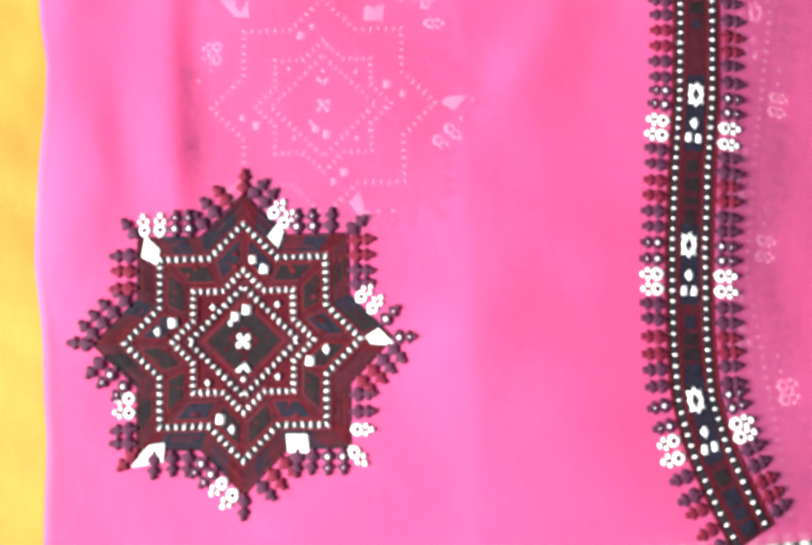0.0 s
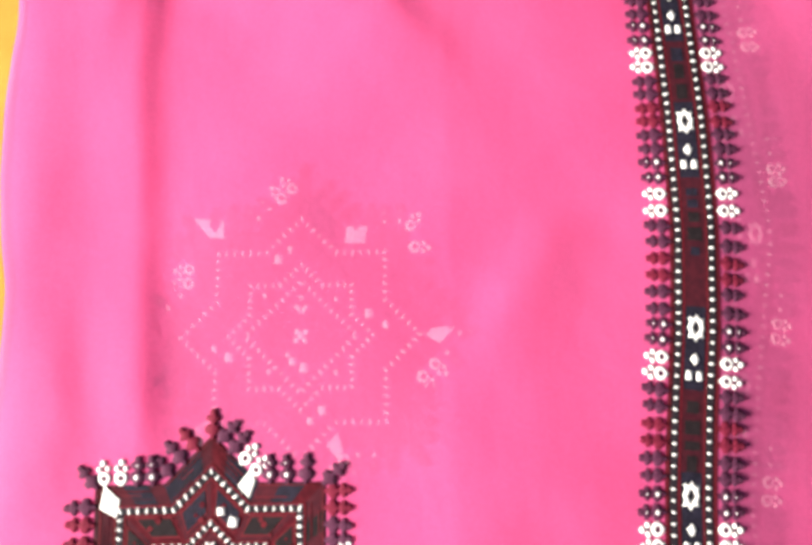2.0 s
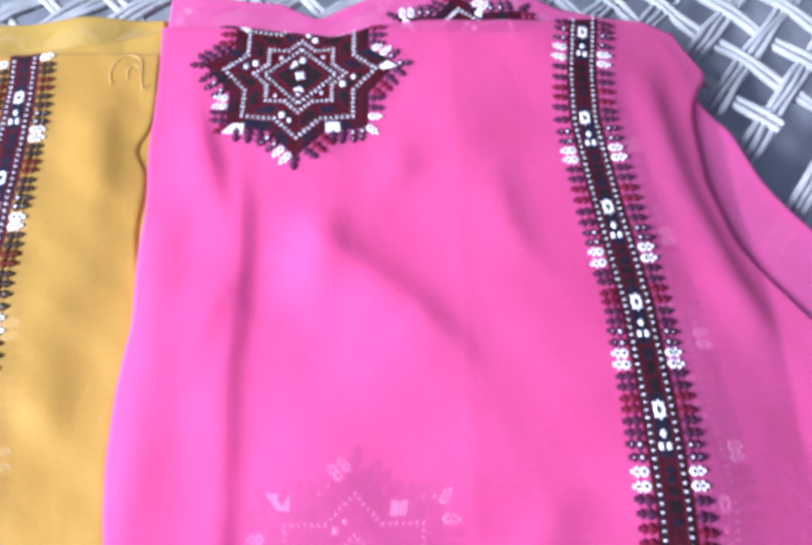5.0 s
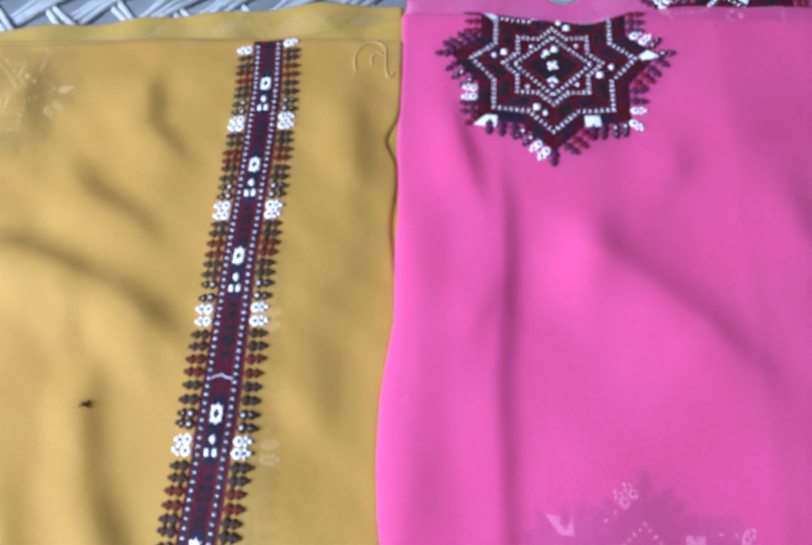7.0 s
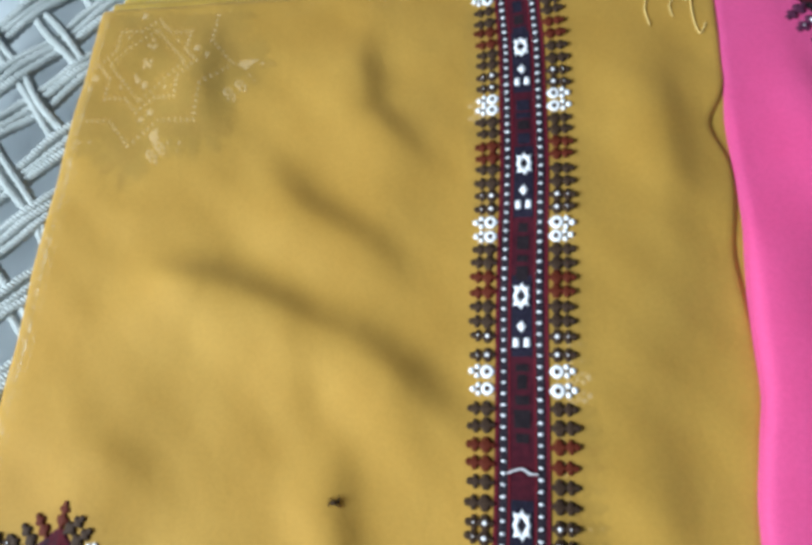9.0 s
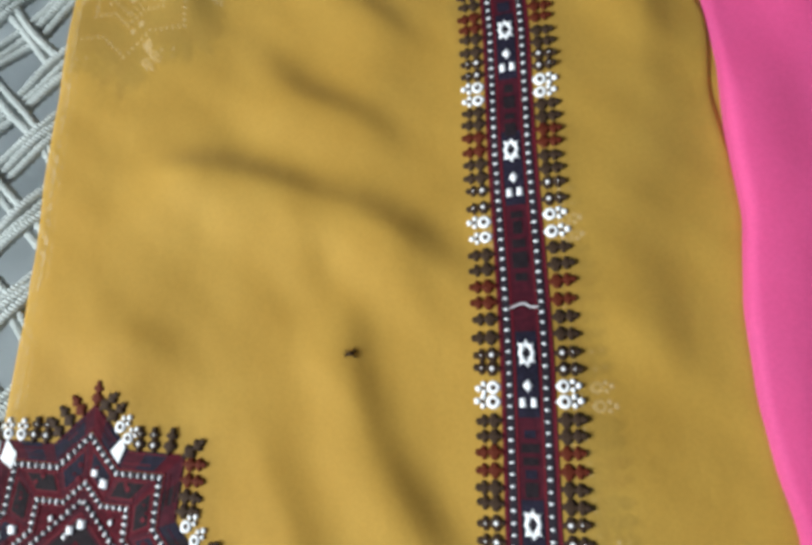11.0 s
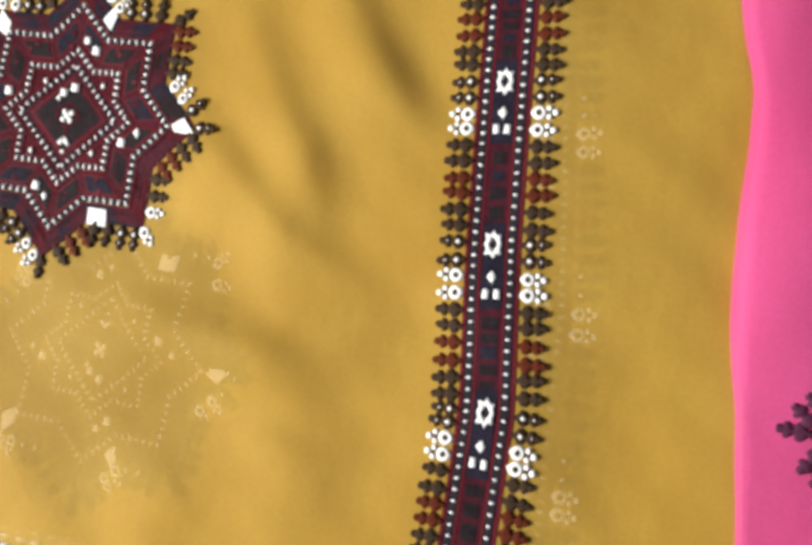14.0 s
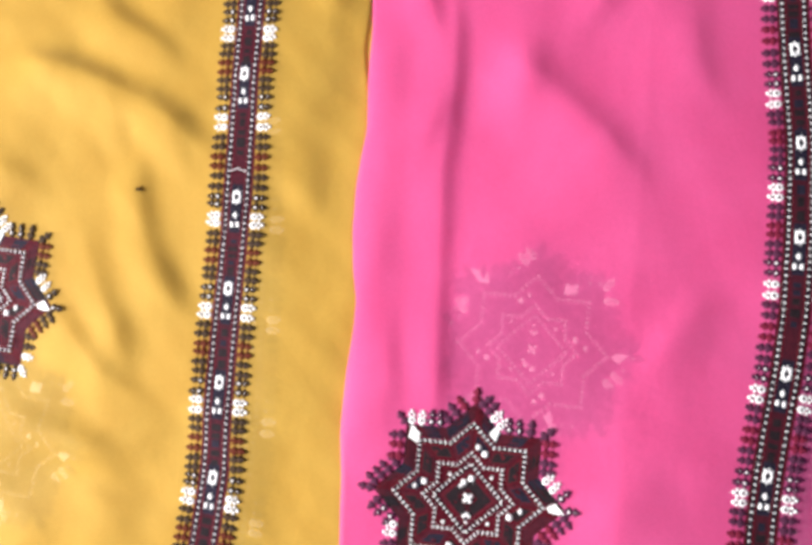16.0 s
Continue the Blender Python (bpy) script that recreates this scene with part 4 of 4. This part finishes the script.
# ---------- loose threads and dark speck ----
def tube_mesh(name, pts, radius, material, sides=6):
    cu = bpy.data.curves.new(name, "CURVE")
    cu.dimensions, cu.bevel_depth, cu.bevel_resolution = "3D", radius, 1
    sp = cu.splines.new("POLY")
    sp.points.add(len(pts) - 1)
    for q, p in zip(sp.points, pts):
        q.co = (*p, 1)
    cu.materials.append(material)
    tmp = bpy.data.objects.new(name, cu)
    me = bpy.data.meshes.new_from_object(tmp)
    bpy.data.objects.remove(tmp)
    me.polygons.foreach_set("use_smooth", np.ones(len(me.polygons), dtype=bool))
    return me


def smooth_line(pts, n=12):
    P = [np.array(p, float) for p in pts]
    P = [2 * P[0] - P[1]] + P + [2 * P[-1] - P[-2]]
    res = []
    for i in range(1, len(P) - 2):
        for k in range(n):
            t = k / n
            a, b, c, d = P[i - 1], P[i], P[i + 1], P[i + 2]
            res.append(0.5 * (2 * b + (c - a) * t + (2 * a - 5 * b + 4 * c - d) * t * t + (3 * b - a - 3 * c + d) * t ** 3))
    res.append(P[-2])
    return res


PALE = thread_mat("pale_yellow_thread", (0.70, 0.52, 0.19), 0.1)
line = smooth_line([(-0.192, 0.600), (-0.195, 0.616), (-0.188, 0.632), (-0.176, 0.636), (-0.167, 0.628), (-0.164, 0.606), (-0.160, 0.594), (-0.156, 0.602)])
me = tube_mesh("loose_thread", [tuple(yel_top.place(x, y) + np.array([0, 0, 0.0008])) for x, y in line], 0.00045, PALE)
tagged(new("loose_thread", me), label="curled pale yellow loose thread on the mustard fabric", category="thread", group="loose threads")
line = smooth_line([(-0.177, 0.607), (-0.179, 0.616), (-0.174, 0.624), (-0.168, 0.620)])
me = tube_mesh("loose_thread", [tuple(yel_top.place(x, y) + np.array([0, 0, 0.0008])) for x, y in line], 0.0004, PALE)
tagged(new("loose_thread", me), label="short pale yellow loose thread on the mustard fabric", category="thread", group="loose threads")
line = smooth_line([(-0.2725, 0.3015), (-0.268, 0.3035), (-0.264, 0.3045), (-0.260, 0.3025), (-0.2555, 0.3025)])
me = tube_mesh("loose_thread", [tuple(yel_top.place(x, y) + np.array([0, 0, 0.0016])) for x, y in line], 0.0005, WHITE)
tagged(new("loose_thread", me), label="white loose stitch across the embroidered band", category="thread", group="loose threads")
# small fly-like speck: a dark body with thin leg-like strands
out = ([], [], [])
rnd = random.Random(9)
dome(out, 0, 0, 0.0026, 0.0014, 0.0018, 7, turn=0.3)
dome(out, 0.0022, 0.0010, 0.0013, 0.0011, 0.0014, 6)
for i in range(9):
    a = rnd.uniform(0, 2 * math.pi)
    for k in range(3):
        r = 0.0016 + 0.0012 * k
        dome(out, r * math.cos(a + 0.15 * k), r * math.sin(a + 0.15 * k), 0.0009, 0.00025, 0.0007 - 0.0001 * k, 5, turn=a)
speck = new("thread_tuft", raw("thread_tuft", out[0], out[1], [BROWN], None))
speck.matrix_basis = yel_top.seat(-0.371, 0.275, 0.0006)
tagged(speck, label="small dark brown fly-like speck on the mustard fabric", category="lint")

# ---------- rope bed ----------
def rope_mat():
    m, nt, n, l, p = mat("white_cotton_rope")
    geo = n.new("ShaderNodeNewGeometry")
    info = n.new("ShaderNodeObjectInfo")
    a = noise_tex(n, l, geo.outputs["Position"], 25, 4, 0.6)
    b = noise_tex(n, l, geo.outputs["Position"], 700, 2, 0.6)
    r = ramp(n, l, a.outputs[0], [(0.3, (0.37, 0.40, 0.39)), (0.7, (0.54, 0.57, 0.56))])
    l.new(r.outputs[0], p.inputs["Base Color"])
    bp = n.new("ShaderNodeBump")
    uv = n.new("ShaderNodeUVMap")
    sep = n.new("ShaderNodeSeparateXYZ")
    l.new(uv.outputs[0], sep.inputs[0])
    ph = n.new("ShaderNodeMath")
    ph.operation = "MULTIPLY_ADD"
    l.new(sep.outputs[0], ph.inputs[0])
    ph.inputs[1].default_value = 2 * math.pi / 0.0034
    turn = n.new("ShaderNodeMath")
    turn.operation = "MULTIPLY"
    l.new(sep.outputs[1], turn.inputs[0])
    turn.inputs[1].default_value = 2 * math.pi * 3
    l.new(turn.outputs[0], ph.inputs[2])
    sn = n.new("ShaderNodeMath")
    sn.operation = "SINE"
    l.new(ph.outputs[0], sn.inputs[0])
    mixh = n.new("ShaderNodeMath")
    mixh.operation = "MULTIPLY_ADD"
    l.new(b.outputs[0], mixh.inputs[0])
    mixh.inputs[1].default_value = 0.9
    l.new(sn.outputs[0], mixh.inputs[2])
    bp.inputs["Strength"].default_value, bp.inputs["Distance"].default_value = 0.8, 0.0007
    l.new(mixh.outputs[0], bp.inputs["Height"])
    l.new(bp.outputs[0], p.inputs["Normal"])
    p.inputs["Roughness"].default_value = 0.9
    p.inputs["Specular IOR Level"].default_value = 0.1
    return m


ROPE = rope_mat()
bed = tagged(new("rope_bed"), label="bed woven of white cotton rope in diagonal pairs", category="bed")


def cord(pts, radius, phase, step=0.0032, sides=9):
    """A cord of three twisted strands along a line of points."""
    P = np.array(pts, float)
    seg = np.hypot(np.hypot(*(np.diff(P[:, :2], axis=0).T)), np.diff(P[:, 2]))
    s = np.concatenate([[0], np.cumsum(seg)])
    n = max(3, int(s[-1] / step))
    q = np.linspace(0, s[-1], n)
    C = np.stack([np.interp(q, s, P[:, i]) for i in range(3)], -1)
    T = np.gradient(C, axis=0)
    T /= np.linalg.norm(T, axis=1, keepdims=True)
    S = np.cross(T, [0, 0, 1.0])
    S /= np.linalg.norm(S, axis=1, keepdims=True)
    U = np.cross(S, T)
    th = np.linspace(0, 2 * math.pi, sides, endpoint=False)
    tw = q[:, None] * (2 * math.pi / 0.022) + phase
    R = radius * (1 + 0.15 * np.cos(3 * (th[None, :] - tw)))
    V = C[:, None, :] + R[..., None] * (np.cos(th)[None, :, None] * S[:, None, :] + np.sin(th)[None, :, None] * U[:, None, :])
    i, j = np.meshgrid(np.arange(n - 1), np.arange(sides), indexing="ij")
    j2 = (j + 1) % sides
    F = np.stack([i * sides + j, i * sides + j2, (i + 1) * sides + j2, (i + 1) * sides + j], -1).reshape(-1, 4)
    me = raw("cord", V.reshape(-1, 3), F, [ROPE])
    uv = me.uv_layers.new(name="twist")
    a0, a1 = j / sides, (j + 1) / sides
    s0, s1 = q[i], q[i + 1]
    co = np.stack([np.stack([s0, a0], -1), np.stack([s0, a1], -1), np.stack([s1, a1], -1), np.stack([s1, a0], -1)], 2).reshape(-1)
    uv.data.foreach_set("uv", co.astype(np.float32))
    return me


X0, X1, Y0, Y1, ZR = -1.0, 0.85, -0.112, 1.0, -0.036
fam_a, fam_b = [], []
bed_rnd = random.Random(21)
for i in range(-14, 16):
    xk = -0.665 + 0.0785 * i + bed_rnd.uniform(-0.007, 0.007)
    ang = math.radians(39 + 13 * np.clip((xk + 0.65) / 1.1, 0, 1))
    fam_a.append(((xk, 0.52), (math.cos(ang), math.sin(ang))))
for j in range(-32, 18):
    fam_b.append(((-0.057 - 0.072 * j - 0.5 + bed_rnd.uniform(-0.006, 0.006), 0.5), (math.cos(math.radians(-45)), math.sin(math.radians(-45)))))


def weave(fam, other, sign, shifts, radius):
    for i, ((px, py), (dx, dy)) in enumerate(fam):
        hits = []
        for j, ((qx, qy), (ex, ey)) in enumerate(other):
            den = dx * ey - dy * ex
            t = ((qx - px) * ey - (qy - py) * ex) / den
            hits.append((t, sign * (1 if (i + j) % 2 else -1)))
        hits.sort()
        ts = np.array([h[0] for h in hits])
        zs = np.array([h[1] for h in hits], float)
        tt = np.linspace(-2.2, 2.2, 1400)
        x, y = px + dx * tt, py + dy * tt
        ok = (x > X0) & (x < X1) & (y > Y0) & (y < Y1) & ~((x > 0.40) & (y < 0.54 + 0.5 * (x - 0.40)))
        if ok.sum() < 8:
            continue
        tt, x, y = tt[ok], x[ok], y[ok]
        z = np.interp(tt, ts, zs)
        z = np.sin(z * math.pi / 2) * 0.0020
        for k, sh in enumerate(shifts):
            wob = 0.0014 * np.sin(tt * 23 + i * 1.7 + k) + 0.0012 * np.sin(tt * 61 + i * 2.9 + 2 * k)
            pts = np.stack([x - dy * (sh + wob), y + dx * (sh + wob), ZR - 0.08 * np.clip(x - 0.14, 0, 0.16) - 0.20 * np.clip(x - 0.30, 0, 0.12) + z + 0.0006 * k], -1)
            ob = new("cord", cord(pts, radius * (0.92 + 0.16 * ((i * 7 + k * 3) % 5) / 4), i * 1.1 + k * 2.0))
            ob.parent = bed


weave(fam_a, fam_b, 1, (-0.0074, 0.0, 0.0074), 0.0042)
weave(fam_b, fam_a, -1, (-0.0044, 0.0044), 0.0042)
for i in range(160):
    x = X0 + 0.0118 * i
    if x > X1:
        break
    sag = 0.08 * min(max(x - 0.14, 0), 0.16) + 0.20 * min(max(x - 0.30, 0), 0.12)
    pts = [(x, Y0 + 0.004, ZR + 0.002 - sag), (x + 0.001, Y0 - 0.1, ZR + 0.001 - sag), (x + 0.002, Y0 - 0.5, ZR - sag)]
    ob = new("cord", cord(pts, 0.0056, i * 0.9))
    ob.parent = bed
pts = [(X0, Y0, ZR - 0.004), (0, Y0 + 0.001, ZR - 0.004), (X1, Y0, ZR - 0.004)]
ob = new("cord", cord(pts, 0.009, 0.3))
ob.parent = bed
